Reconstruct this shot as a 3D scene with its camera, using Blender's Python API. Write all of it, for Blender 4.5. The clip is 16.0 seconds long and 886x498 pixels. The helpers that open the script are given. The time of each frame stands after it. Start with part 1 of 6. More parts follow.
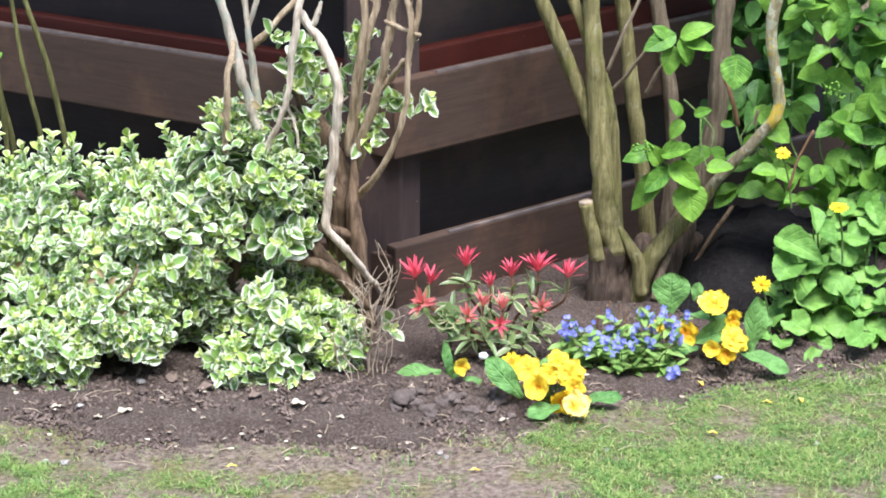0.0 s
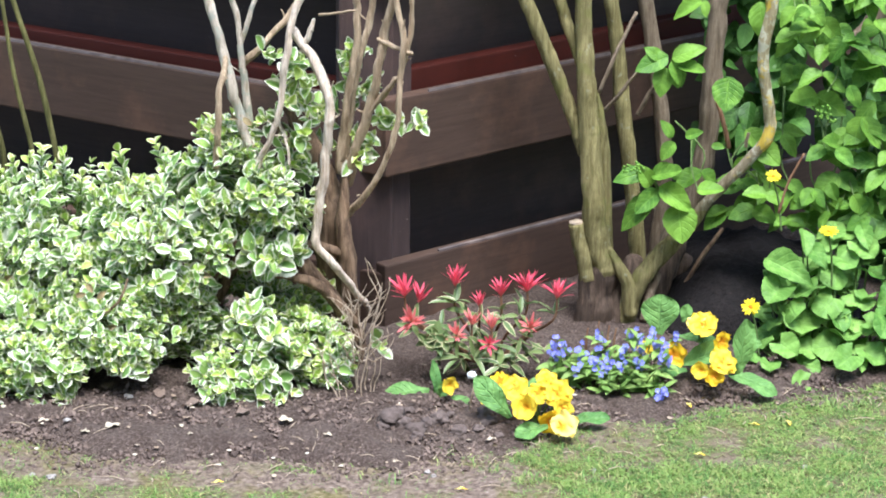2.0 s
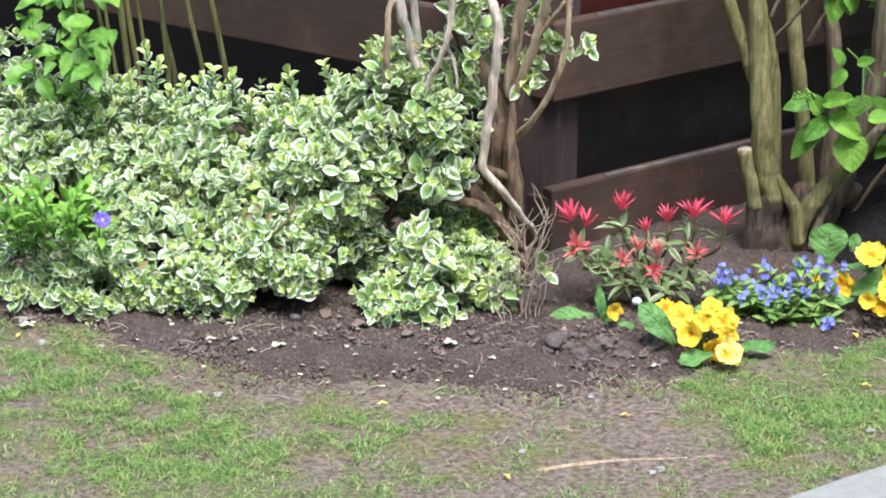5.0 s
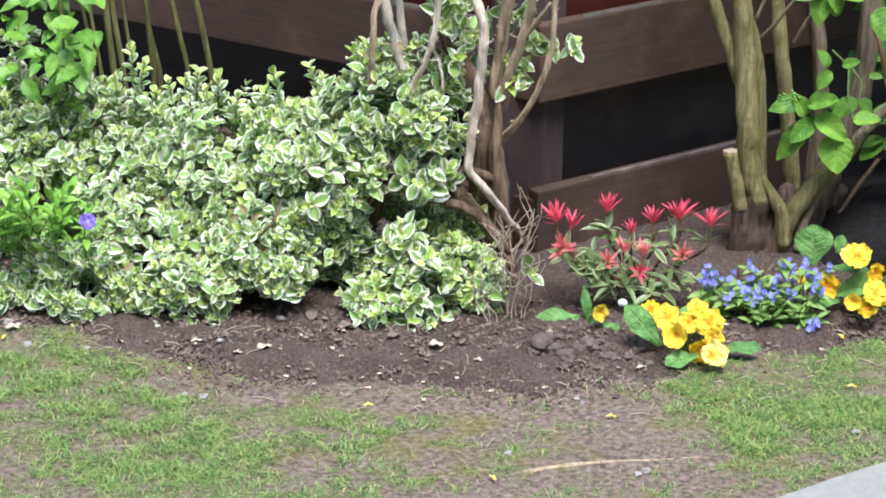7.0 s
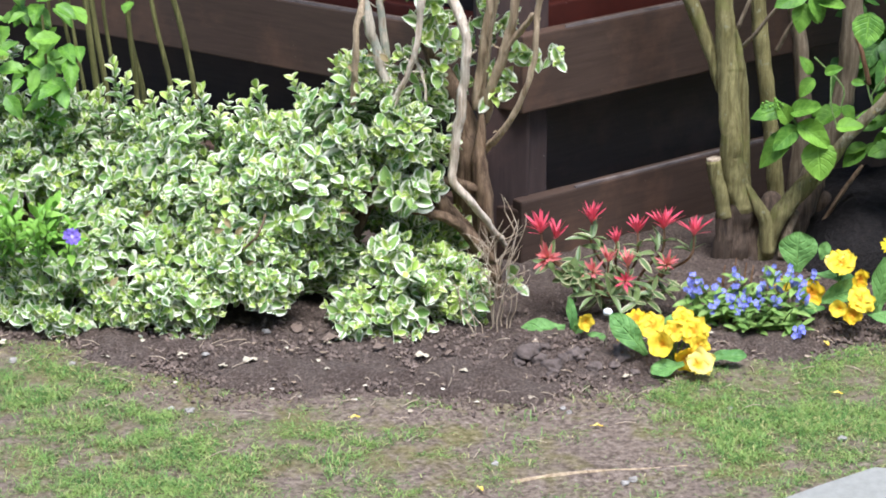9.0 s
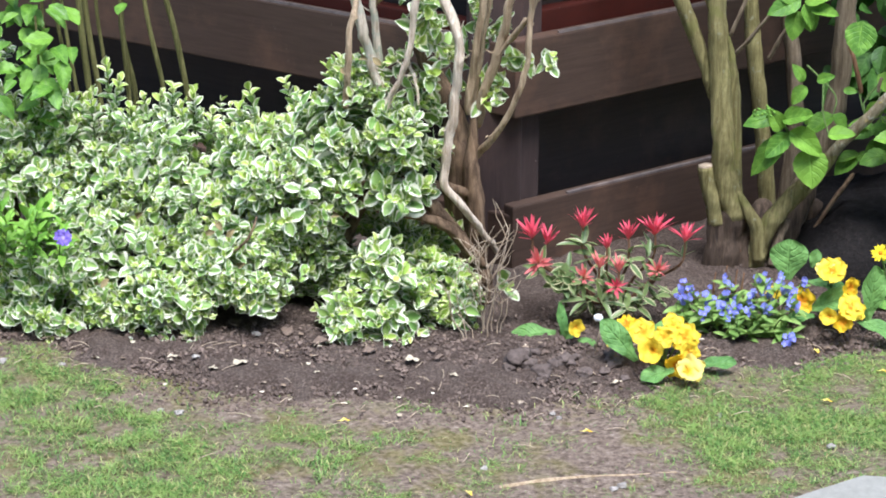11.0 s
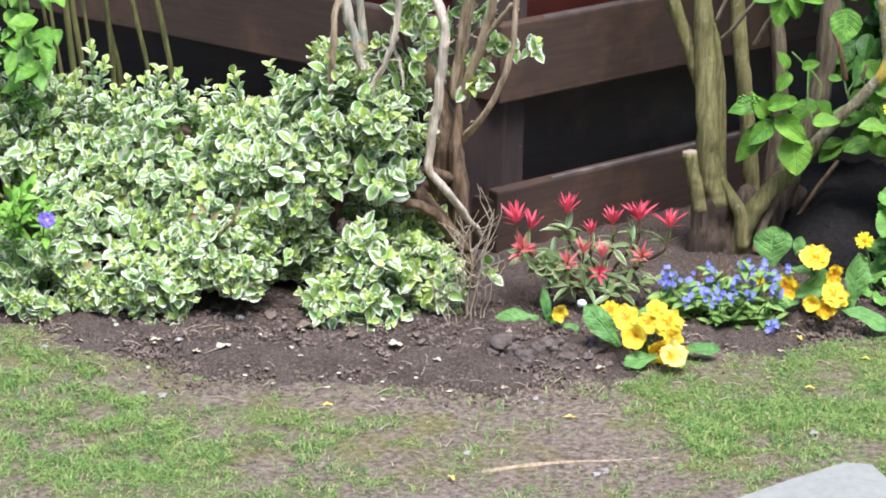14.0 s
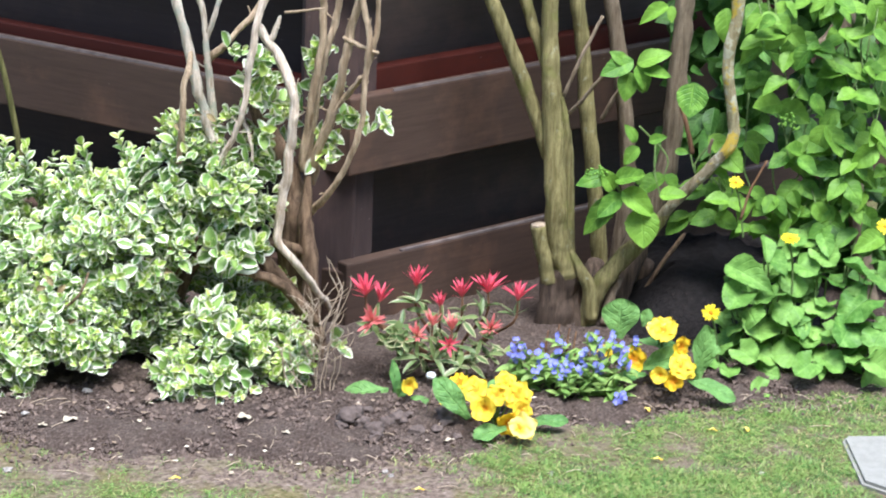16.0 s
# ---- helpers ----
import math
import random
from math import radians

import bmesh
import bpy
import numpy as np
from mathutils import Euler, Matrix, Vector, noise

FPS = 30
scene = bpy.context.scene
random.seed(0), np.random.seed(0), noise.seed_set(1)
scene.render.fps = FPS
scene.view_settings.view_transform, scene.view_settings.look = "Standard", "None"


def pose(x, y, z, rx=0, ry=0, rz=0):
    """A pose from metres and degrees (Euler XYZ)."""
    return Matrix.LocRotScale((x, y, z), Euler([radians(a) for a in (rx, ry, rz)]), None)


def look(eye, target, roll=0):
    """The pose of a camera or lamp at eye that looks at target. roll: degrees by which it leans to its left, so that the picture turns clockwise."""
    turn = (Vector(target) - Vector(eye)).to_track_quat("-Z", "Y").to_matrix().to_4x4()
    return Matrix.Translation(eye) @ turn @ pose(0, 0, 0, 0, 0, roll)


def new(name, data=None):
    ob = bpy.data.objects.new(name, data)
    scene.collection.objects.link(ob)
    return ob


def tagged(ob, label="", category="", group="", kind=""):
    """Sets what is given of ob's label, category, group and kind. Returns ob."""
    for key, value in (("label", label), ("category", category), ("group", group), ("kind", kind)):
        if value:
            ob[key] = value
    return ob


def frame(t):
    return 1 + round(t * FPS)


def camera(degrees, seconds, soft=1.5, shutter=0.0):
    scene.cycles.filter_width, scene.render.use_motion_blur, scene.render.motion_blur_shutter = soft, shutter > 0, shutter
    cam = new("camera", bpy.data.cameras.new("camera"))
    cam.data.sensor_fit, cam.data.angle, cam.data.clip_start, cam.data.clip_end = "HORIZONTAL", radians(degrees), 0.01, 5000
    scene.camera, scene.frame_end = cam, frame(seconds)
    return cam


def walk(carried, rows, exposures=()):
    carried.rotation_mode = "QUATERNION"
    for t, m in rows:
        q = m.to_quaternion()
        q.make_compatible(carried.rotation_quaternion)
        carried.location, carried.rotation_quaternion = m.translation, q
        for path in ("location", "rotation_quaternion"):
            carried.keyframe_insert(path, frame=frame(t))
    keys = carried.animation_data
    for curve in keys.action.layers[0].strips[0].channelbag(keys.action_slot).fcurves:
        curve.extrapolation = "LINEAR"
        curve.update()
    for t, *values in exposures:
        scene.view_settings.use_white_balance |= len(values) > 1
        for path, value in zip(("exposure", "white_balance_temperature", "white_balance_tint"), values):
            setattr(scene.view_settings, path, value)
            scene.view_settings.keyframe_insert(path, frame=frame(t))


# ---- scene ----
# The camera stands still behind a window and only turns in the hand.
EYE = 1.64
cam = camera(20.0, 16.0, soft=1.85, shutter=0.4)
TURNS = [
    (0.0, 71.0, 0.0, -0.0),
    (0.5, 70.887, -0.312, -0.094),
    (1.0, 70.949, -0.51, -0.376),
    (1.5, 71.218, -0.739, -0.246),
    (2.0, 71.425, -0.729, 0.001),
    (2.5, 71.534, -0.38, 0.177),
    (3.0, 71.176, -0.783, 2.195),
    (3.5, 70.328, -0.112, 3.635),
    (4.0, 69.758, -0.299, 4.154),
    (4.2, 69.668, -0.34, 4.011),
    (6.3, 69.668, -0.184, 3.715),
    (6.5, 69.741, -0.093, 3.607),
    (7.0, 69.703, -0.361, 3.545),
    (7.5, 69.678, -0.3, 3.354),
    (8.0, 69.83, -0.333, 3.215),
    (8.5, 69.891, -0.09, 3.042),
    (9.0, 69.96, 0.114, 3.0),
    (9.5, 70.013, 0.273, 3.002),
    (10.0, 69.991, 0.048, 2.994),
    (12.5, 70.2, -0.701, 2.991),
    (13.0, 70.104, -0.538, 2.922),
    (13.5, 69.82, -0.724, 2.905),
    (14.0, 69.712, -0.903, 2.767),
    (14.5, 70.015, -1.356, 2.462),
    (15.0, 70.597, -1.937, 1.203),
    (15.5, 70.97, -1.52, 0.149),
    (16.0, 71.445, -2.05, -0.472),
]
EXPOSURE = [(t, stops, 5950, 12) for t, stops in ((0.0, 1.52), (3.0, 1.53), (4.0, 1.36), (6.5, 1.25), (7.5, 1.23), (10.0, 1.24), (13.0, 1.29), (14.5, 1.32), (15.0, 1.34), (16.0, 1.48))]
walk(cam, [(t, pose(0, 0, EYE, rx, ry, rz)) for t, rx, ry, rz in TURNS], EXPOSURE)

# ---- daylight: a bright, lightly clouded sky ----
world = bpy.data.worlds.new("sky")
scene.world = world
world.use_nodes = True
wn = world.node_tree
sky = wn.nodes.new("ShaderNodeTexSky")
sky.sky_type = "NISHITA"
sky.sun_disc = False
sky.sun_elevation = radians(69)
sky.sun_rotation = radians(158)
sky.dust_density = 1.5
sky.air_density = 1.2
wn.links.new(sky.outputs[0], wn.nodes["Background"].inputs[0])
wn.nodes["Background"].inputs[1].default_value = 0.13
sun_data = bpy.data.lights.new("sun", "SUN")
sun_data.energy, sun_data.angle, sun_data.color = 3.1, radians(28), (1.0, 0.98, 0.96)
sun = new("sun", sun_data)
sun.matrix_basis = look((0.6, -1.5, 4.3), (0, 0, 0))


# ---- node helpers ----
class Nodes:
    def __init__(self, name, rough=0.6, spec=0.4):
        self.m = bpy.data.materials.new(name)
        self.m.use_nodes = True
        self.t = self.m.node_tree
        self.b = self.t.nodes["Principled BSDF"]
        self.b.inputs["Roughness"].default_value = rough
        self.b.inputs["Specular IOR Level"].default_value = spec
        self.g = self.t.nodes.new("ShaderNodeNewGeometry")
        self.pos = self.g.outputs["Position"]

    def put(self, sock, v):
        if isinstance(v, bpy.types.NodeSocket):
            self.t.links.new(v, sock)
        elif isinstance(v, tuple) and len(v) == 3 and sock.type == "RGBA":
            sock.default_value = (*v, 1)
        else:
            sock.default_value = v

    def noise(self, scale, detail=3, rough=0.6, squash=None, dist=0.0):
        n = self.t.nodes.new("ShaderNodeTexNoise")
        co = self.pos
        if squash:
            k = self.t.nodes.new("ShaderNodeMapping")
            k.inputs["Scale"].default_value = squash
            self.t.links.new(co, k.inputs["Vector"])
            co = k.outputs[0]
        self.t.links.new(co, n.inputs["Vector"])
        n.inputs["Scale"].default_value, n.inputs["Detail"].default_value = scale, detail
        n.inputs["Roughness"].default_value, n.inputs["Distortion"].default_value = rough, dist
        return n.outputs["Fac"]

    def ramp(self, fac, *stops):
        n = self.t.nodes.new("ShaderNodeValToRGB")
        e = n.color_ramp.elements
        while len(e) < len(stops):
            e.new(0.5)
        for k, (p, c) in zip(e, stops):
            k.position, k.color = p, (*c, 1) if isinstance(c, tuple) else (c, c, c, 1)
        self.t.links.new(fac, n.inputs[0])
        return n.outputs[0]

    def mix(self, fac, a, b, how="MIX"):
        n = self.t.nodes.new("ShaderNodeMix")
        n.data_type, n.blend_type = "RGBA", how
        self.put(n.inputs[0], fac), self.put(n.inputs[6], a), self.put(n.inputs[7], b)
        return n.outputs[2]

    def math(self, op, a, b=0.0, c=0.0):
        n = self.t.nodes.new("ShaderNodeMath")
        n.operation = op
        self.put(n.inputs[0], a), self.put(n.inputs[1], b), self.put(n.inputs[2], c)
        return n.outputs[0]

    def chance(self):
        o = self.t.nodes.new("ShaderNodeObjectInfo")
        return self.math("FRACT", self.math("ADD", o.outputs["Random"], self.g.outputs["Random Per Island"]))

    def uv(self):
        n = self.t.nodes.new("ShaderNodeUVMap")
        s = self.t.nodes.new("ShaderNodeSeparateXYZ")
        self.t.links.new(n.outputs[0], s.inputs[0])
        return s.outputs[0], s.outputs[1]

    def bump(self, h, strength=0.4, distance=0.003):
        n = self.t.nodes.new("ShaderNodeBump")
        n.inputs["Strength"].default_value, n.inputs["Distance"].default_value = strength, distance
        self.t.links.new(h, n.inputs["Height"])
        self.t.links.new(n.outputs[0], self.b.inputs["Normal"])

    def done(self, color, thin=0.0, rough=None):
        self.put(self.b.inputs["Base Color"], color)
        if rough is not None:
            self.put(self.b.inputs["Roughness"], rough)
        if thin:
            tr = self.t.nodes.new("ShaderNodeBsdfTranslucent")
            self.put(tr.inputs[0], color)
            mx = self.t.nodes.new("ShaderNodeMixShader")
            mx.inputs[0].default_value = thin
            out = self.t.nodes["Material Output"]
            self.t.links.new(self.b.outputs[0], mx.inputs[1])
            self.t.links.new(tr.outputs[0], mx.inputs[2])
            self.t.links.new(mx.outputs[0], out.inputs[0])
        return self.m


def leaf_material(name, dark, light, rough=0.42, thin=0.22, vein=0.25, spec=0.4, crinkle=0.0):
    n = Nodes(name, rough, spec)
    u, v = n.uv()
    r = n.chance()
    c = n.mix(r, dark, light)
    c = n.mix(n.math("MULTIPLY", n.noise(9, 2), 0.6), c, tuple(0.55 * x for x in dark))
    c = n.mix(n.math("MULTIPLY", n.ramp(n.noise(55, 3), (0.45, 0.0), (0.7, 1.0)), 0.35), c, tuple(min(1, 1.5 * x + 0.02) for x in light))
    au = n.math("ABSOLUTE", u)
    # midrib and curved side veins, broken by wear
    rib = n.math("SUBTRACT", 1.0, n.math("SMOOTH_MIN", n.math("MULTIPLY", au, 11.0), 1.0, 0.3))
    side = n.math("SINE", n.math("MULTIPLY", n.math("SUBTRACT", v, n.math("MULTIPLY", n.math("POWER", au, 1.3), 0.3)), 38.0))
    side = n.ramp(side, (0.6, 0.0), (1.0, 0.5))
    h = n.math("MAXIMUM", rib, side)
    c = n.mix(n.math("MULTIPLY", n.math("MULTIPLY", h, n.noise(30, 2)), vein * 1.6), c, tuple(min(1, 1.6 * x + 0.03) for x in light))
    h = n.math("SUBTRACT", n.math("MULTIPLY", n.noise(70, 2), 0.6 + crinkle), h)
    n.bump(h, 0.5 + 0.12 * crinkle, 0.0016 + 0.001 * crinkle)
    return n.done(c, thin, n.math("ADD", n.math("MULTIPLY", n.noise(40, 2), 0.25), rough - 0.1))


def margin_material(name, dark, light, edge, start, rough=0.4, thin=0.2):
    """Leaves with a feathered grey-green zone and a thin, irregular pale margin."""
    n = Nodes(name, rough, 0.35)
    u, v = n.uv()
    r = n.chance()
    c = n.mix(r, dark, light)
    c = n.mix(n.math("MULTIPLY", n.noise(5, 2), 0.6), c, dark)
    wob = n.math("MULTIPLY", n.math("SUBTRACT", n.noise(130, 3), 0.5), 0.8)
    au = n.math("ADD", n.math("ABSOLUTE", u), wob)
    tip = n.math("MULTIPLY", n.math("SUBTRACT", v, 0.8), 4.4)
    k = n.math("MAXIMUM", au, tip)
    lim = n.math("ADD", start, n.math("MULTIPLY", n.math("FRACT", n.math("MULTIPLY", r, 7.3)), 0.42))
    d = n.math("ADD", n.math("SUBTRACT", k, lim), 0.5)
    grey = tuple(0.55 * a + 0.3 * b for a, b in zip(light, edge))
    c = n.mix(n.ramp(d, (0.22, 0.0), (0.36, 0.75)), c, n.mix(r, grey, dark))
    c = n.mix(n.ramp(d, (0.45, 0.0), (0.54, 1.0)), c, n.mix(n.noise(14, 2), edge, tuple(0.78 * x for x in edge)))
    rib = n.math("LESS_THAN", n.math("ABSOLUTE", u), 0.05)
    n.bump(n.math("ADD", rib, n.noise(90, 2)), 0.25, 0.0012)
    return n.done(c, thin)


def petal_material(name, inner, outer, at, rough=0.55, thin=0.3, streak=0.3):
    n = Nodes(name, rough, 0.25)
    u, v = n.uv()
    k = n.math("ADD", v, n.math("MULTIPLY", n.math("SUBTRACT", n.noise(120, 2), 0.5), streak))
    c = n.mix(n.ramp(k, (max(0, at - 0.12), 0.0), (at + 0.15, 1.0)), inner, outer)
    c = n.mix(n.math("MULTIPLY", n.chance(), 0.3), c, tuple(0.8 * x for x in outer))
    return n.done(c, thin)


def bark_material(name, dark, light, lichen=None, amount=0.5, scale=1.0):
    n = Nodes(name, 0.85, 0.2)
    long = n.noise(130 * scale, 6, 0.7, (1, 1, 0.09), 0.4)
    c = n.mix(n.ramp(long, (0.36, 0.0), (0.62, 1.0)), dark, light)
    fine = n.noise(520 * scale, 4, 0.7, (1, 1, 0.16))
    c = n.mix(n.ramp(fine, (0.48, 0.0), (0.66, 0.45)), c, dark)
    c = n.mix(n.ramp(n.noise(20, 4), (0.42, 0.0), (0.68, 0.55)), c, tuple(0.5 * (a + b) * 0.7 for a, b in zip(dark, light)))
    h = n.math("ADD", long, n.math("MULTIPLY", fine, 0.4))
    if lichen:
        for col, sc, cut in lichen:
            s = n.noise(sc, 4, 0.65)
            c = n.mix(n.math("MULTIPLY", n.ramp(s, (cut, 0.0), (cut + 0.06, 1.0)), amount), c, col)
            h = n.math("ADD", h, n.math("MULTIPLY", s, 0.3))
    n.bump(h, 1.0, 0.006)
    return n.done(c)


M = {}
M["euonymus"] = margin_material("variegated_leaf", (0.12, 0.25, 0.056), (0.37, 0.52, 0.135), (0.87, 0.88, 0.7), 0.45, 0.45, 0.2)
M["euonymus_young"] = margin_material("young_variegated_leaf", (0.3, 0.47, 0.07), (0.55, 0.67, 0.16), (0.88, 0.88, 0.55), 0.48, 0.45, 0.24)
M["pieris"] = margin_material("pieris_leaf", (0.08, 0.14, 0.045), (0.23, 0.29, 0.1), (0.5, 0.47, 0.27), 0.68)
M["kerria"] = leaf_material("kerria_leaf", (0.09, 0.23, 0.025), (0.22, 0.42, 0.05), thin=0.25)
M["vinca"] = leaf_material("periwinkle_leaf", (0.13, 0.32, 0.035), (0.3, 0.53, 0.075), 0.45)
M["shrub"] = leaf_material("shrub_leaf", (0.075, 0.2, 0.022), (0.22, 0.41, 0.05), 0.48, 0.2, 0.2, 0.3, 0.5)
M["doronicum"] = leaf_material("round_leaf", (0.085, 0.22, 0.035), (0.23, 0.41, 0.085), 0.52, 0.15, 0.14, 0.25, 0.6)
M["primrose_leaf"] = leaf_material("primrose_leaf", (0.09, 0.23, 0.06), (0.2, 0.38, 0.1), 0.55, 0.2, 0.3, 0.25, 1.8)
M["blue_leaf"] = leaf_material("small_leaf", (0.15, 0.29, 0.055), (0.34, 0.49, 0.13), 0.55, 0.25, 0.1)
M["hedge"] = leaf_material("hedge_leaf", (0.045, 0.13, 0.02), (0.12, 0.27, 0.045), 0.45)
M["red"] = petal_material("red_young_leaf", (0.55, 0.2, 0.13), (0.7, 0.1, 0.15), 0.2, 0.45, 0.25)
M["pink"] = petal_material("pink_young_leaf", (0.56, 0.33, 0.2), (0.74, 0.22, 0.21), 0.25, 0.45, 0.25)
M["yellow"] = petal_material("yellow_petal", (0.76, 0.36, 0.01), (0.86, 0.64, 0.05), 0.24)
M["gold"] = petal_material("golden_petal", (0.68, 0.25, 0.005), (0.82, 0.54, 0.02), 0.36)
M["lemon"] = petal_material("pale_yellow_petal", (0.8, 0.52, 0.04), (0.87, 0.73, 0.2), 0.35)
M["daisy"] = petal_material("ray_petal", (0.8, 0.5, 0.01), (0.9, 0.72, 0.02), 0.2)
M["blue"] = petal_material("blue_petal", (0.5, 0.5, 0.85), (0.28, 0.3, 0.82), 0.1)
M["blue_eye"] = petal_material("floret_eye", (0.5, 0.5, 0.7), (0.5, 0.5, 0.7), 0.5)
M["violet"] = petal_material("violet_petal", (0.55, 0.45, 0.8), (0.25, 0.17, 0.68), 0.15)
M["bark_pale"] = bark_material("pale_bark", (0.46, 0.34, 0.23), (0.92, 0.81, 0.66), [((0.45, 0.45, 0.36), 35, 0.62)], 0.5)
M["bark_brown"] = bark_material("brown_bark", (0.07, 0.043, 0.027), (0.29, 0.195, 0.12), None, 0.5, 0.8)
M["bark_grey"] = bark_material("lichened_bark", (0.34, 0.28, 0.2), (0.7, 0.62, 0.5), [((0.4, 0.41, 0.33), 40, 0.52), ((0.5, 0.36, 0.1), 14, 0.64)], 0.8)
M["bark_dun"] = bark_material("dun_bark", (0.13, 0.095, 0.062), (0.32, 0.25, 0.17))
# darker bark paints the shade round the stems' feet
M["bark_shaded"] = bark_material("shaded_foot_bark", (0.045, 0.032, 0.024), (0.17, 0.12, 0.085), None, 0.5, 0.8)
M["bark_olive"] = bark_material("olive_bark", (0.13, 0.11, 0.04), (0.38, 0.33, 0.145), [((0.2, 0.2, 0.06), 14, 0.54), ((0.36, 0.36, 0.24), 60, 0.62)], 0.55)
M["bark_tan"] = bark_material("tan_bark", (0.26, 0.18, 0.105), (0.62, 0.48, 0.32))
M["bark_yellow"] = bark_material("orange_lichen_bark", (0.26, 0.21, 0.11), (0.54, 0.47, 0.28), [((0.54, 0.53, 0.38), 60, 0.5), ((0.62, 0.44, 0.05), 26, 0.5)], 0.85)
M["bark_lichen"] = bark_material("grey_lichen_bark", (0.16, 0.125, 0.07), (0.4, 0.34, 0.22), [((0.48, 0.47, 0.36), 70, 0.53), ((0.5, 0.38, 0.07), 40, 0.62)], 0.75)
M["cane"] = bark_material("green_cane", (0.085, 0.085, 0.028), (0.23, 0.215, 0.08))
M["stem"] = bark_material("green_stem", (0.1, 0.16, 0.04), (0.2, 0.3, 0.1))
M["red_stem"] = bark_material("reddish_stem", (0.16, 0.07, 0.04), (0.34, 0.2, 0.11))
M["dry"] = bark_material("dry_twig", (0.32, 0.235, 0.155), (0.66, 0.54, 0.4))


def wood(name, dark, light, rough=0.55, squash=(1, 1, 14), worn=0.3):
    n = Nodes(name, rough, 0.22)
    gr = n.noise(9, 6, 0.7, squash, 0.3)
    c = n.mix(n.ramp(gr, (0.2, 0.0), (0.8, 1.0)), dark, light)
    blot = n.ramp(n.noise(5.5, 5, 0.65), (0.5, 0.0), (0.72, 1.0))
    c = n.mix(n.math("MULTIPLY", blot, worn), c, tuple(min(1, k * x) for k, x in zip((2.3, 1.9, 1.6), light)))
    spot = n.ramp(n.noise(190, 2, 0.5), (0.76, 0.0), (0.79, 0.55))
    c = n.mix(spot, c, (0.3, 0.26, 0.23))
    n.bump(gr, 0.3, 0.0015)
    return n.done(c, 0, n.math("ADD", n.math("MULTIPLY", gr, 0.3), rough - 0.1))


M["fence"] = wood("dark_stained_wood", (0.038, 0.0235, 0.0168), (0.079, 0.05, 0.0365), 0.6, (1, 1, 14), 0.42)
M["post"] = wood("dark_post_wood", (0.032, 0.022, 0.02), (0.068, 0.046, 0.042), 0.65, (14, 14, 1))
# pale grey for worn edges, lightened to paint skylight on them
M["worn"] = wood("lit_weathered_edge", (0.05, 0.036, 0.033), (0.2, 0.17, 0.16), 0.8, (5, 5, 5))
M["redwood"] = wood("red_stained_wood", (0.03, 0.006, 0.0035), (0.054, 0.0095, 0.0055), 0.6)
# two blacks paint the shade inside the shelter, the left side deeper
M["deep_shade"] = wood("deep_shade_wood", (0.022, 0.017, 0.017), (0.042, 0.033, 0.033), 0.75)
M["black"] = wood("shade_inner_wood", (0.066, 0.049, 0.043), (0.1, 0.076, 0.068), 0.8)


def soil_material():
    n = Nodes("bed_soil", 0.98, 0.15)
    f = n.noise(210, 6, 0.75)
    c = n.ramp(f, (0.34, (0.04, 0.028, 0.022)), (0.5, (0.122, 0.089, 0.071)), (0.6, (0.205, 0.154, 0.125)), (0.72, (0.4, 0.33, 0.27)))
    c = n.mix(n.math("MULTIPLY", n.ramp(n.noise(7, 4), (0.4, 0.0), (0.65, 1.0)), 0.4), c, (0.08, 0.056, 0.046))
    c = n.mix(n.math("MULTIPLY", n.ramp(n.noise(11, 5, 0.7), (0.48, 0.0), (0.6, 1.0)), 0.55), c, n.ramp(f, (0.35, (0.105, 0.078, 0.063)), (0.7, (0.26, 0.205, 0.168))))
    n.bump(n.math("ADD", f, n.noise(45, 4)), 1.0, 0.012)
    return n.done(c)


def lawn_material():
    n = Nodes("worn_lawn_earth", 0.95, 0.15)
    f = n.noise(90, 6, 0.7)
    c = n.ramp(f, (0.36, (0.06, 0.043, 0.033)), (0.48, (0.15, 0.112, 0.087)), (0.6, (0.225, 0.174, 0.138)), (0.74, (0.4, 0.33, 0.265)))
    moss = n.ramp(n.noise(7.5, 5, 0.65), (0.5, 0.0), (0.62, 1.0))
    c = n.mix(n.math("MULTIPLY", moss, 0.42), c, n.mix(f, (0.06, 0.065, 0.008), (0.25, 0.225, 0.04)))
    c = n.mix(n.math("MULTIPLY", n.ramp(n.noise(3, 3), (0.45, 0.0), (0.7, 1.0)), 0.35), c, (0.16, 0.12, 0.09))
    a = n.t.nodes.new("ShaderNodeAttribute")
    a.attribute_name = "turf"
    c = n.mix(n.math("MULTIPLY", a.outputs["Fac"], 0.55), c, n.mix(f, (0.03, 0.045, 0.012), (0.19, 0.2, 0.05)))
    n.bump(n.math("ADD", f, n.noise(35, 4)), 0.9, 0.008)
    return n.done(c)


def stone_material(name, dark, light, scale=60):
    n = Nodes(name, 0.85, 0.25)
    f = n.noise(scale, 6, 0.7)
    c = n.mix(n.ramp(f, (0.3, 0.0), (0.7, 1.0)), dark, light)
    c = n.mix(n.math("MULTIPLY", n.chance(), 0.5), c, dark)
    n.bump(f, 0.6, 0.003)
    return n.done(c)


def grass_material():
    n = Nodes("grass_blades", 0.5, 0.3)
    r = n.chance()
    c = n.ramp(r, (0.0, (0.03, 0.065, 0.015)), (0.3, (0.075, 0.17, 0.034)), (0.66, (0.15, 0.285, 0.066)), (0.87, (0.29, 0.33, 0.11)), (1.0, (0.5, 0.4, 0.2)))
    c = n.mix(n.math("MULTIPLY", n.ramp(n.noise(24, 3), (0.42, 0.0), (0.6, 1.0)), 0.5), c, (0.25, 0.35, 0.085))
    return n.done(c, 0.12)


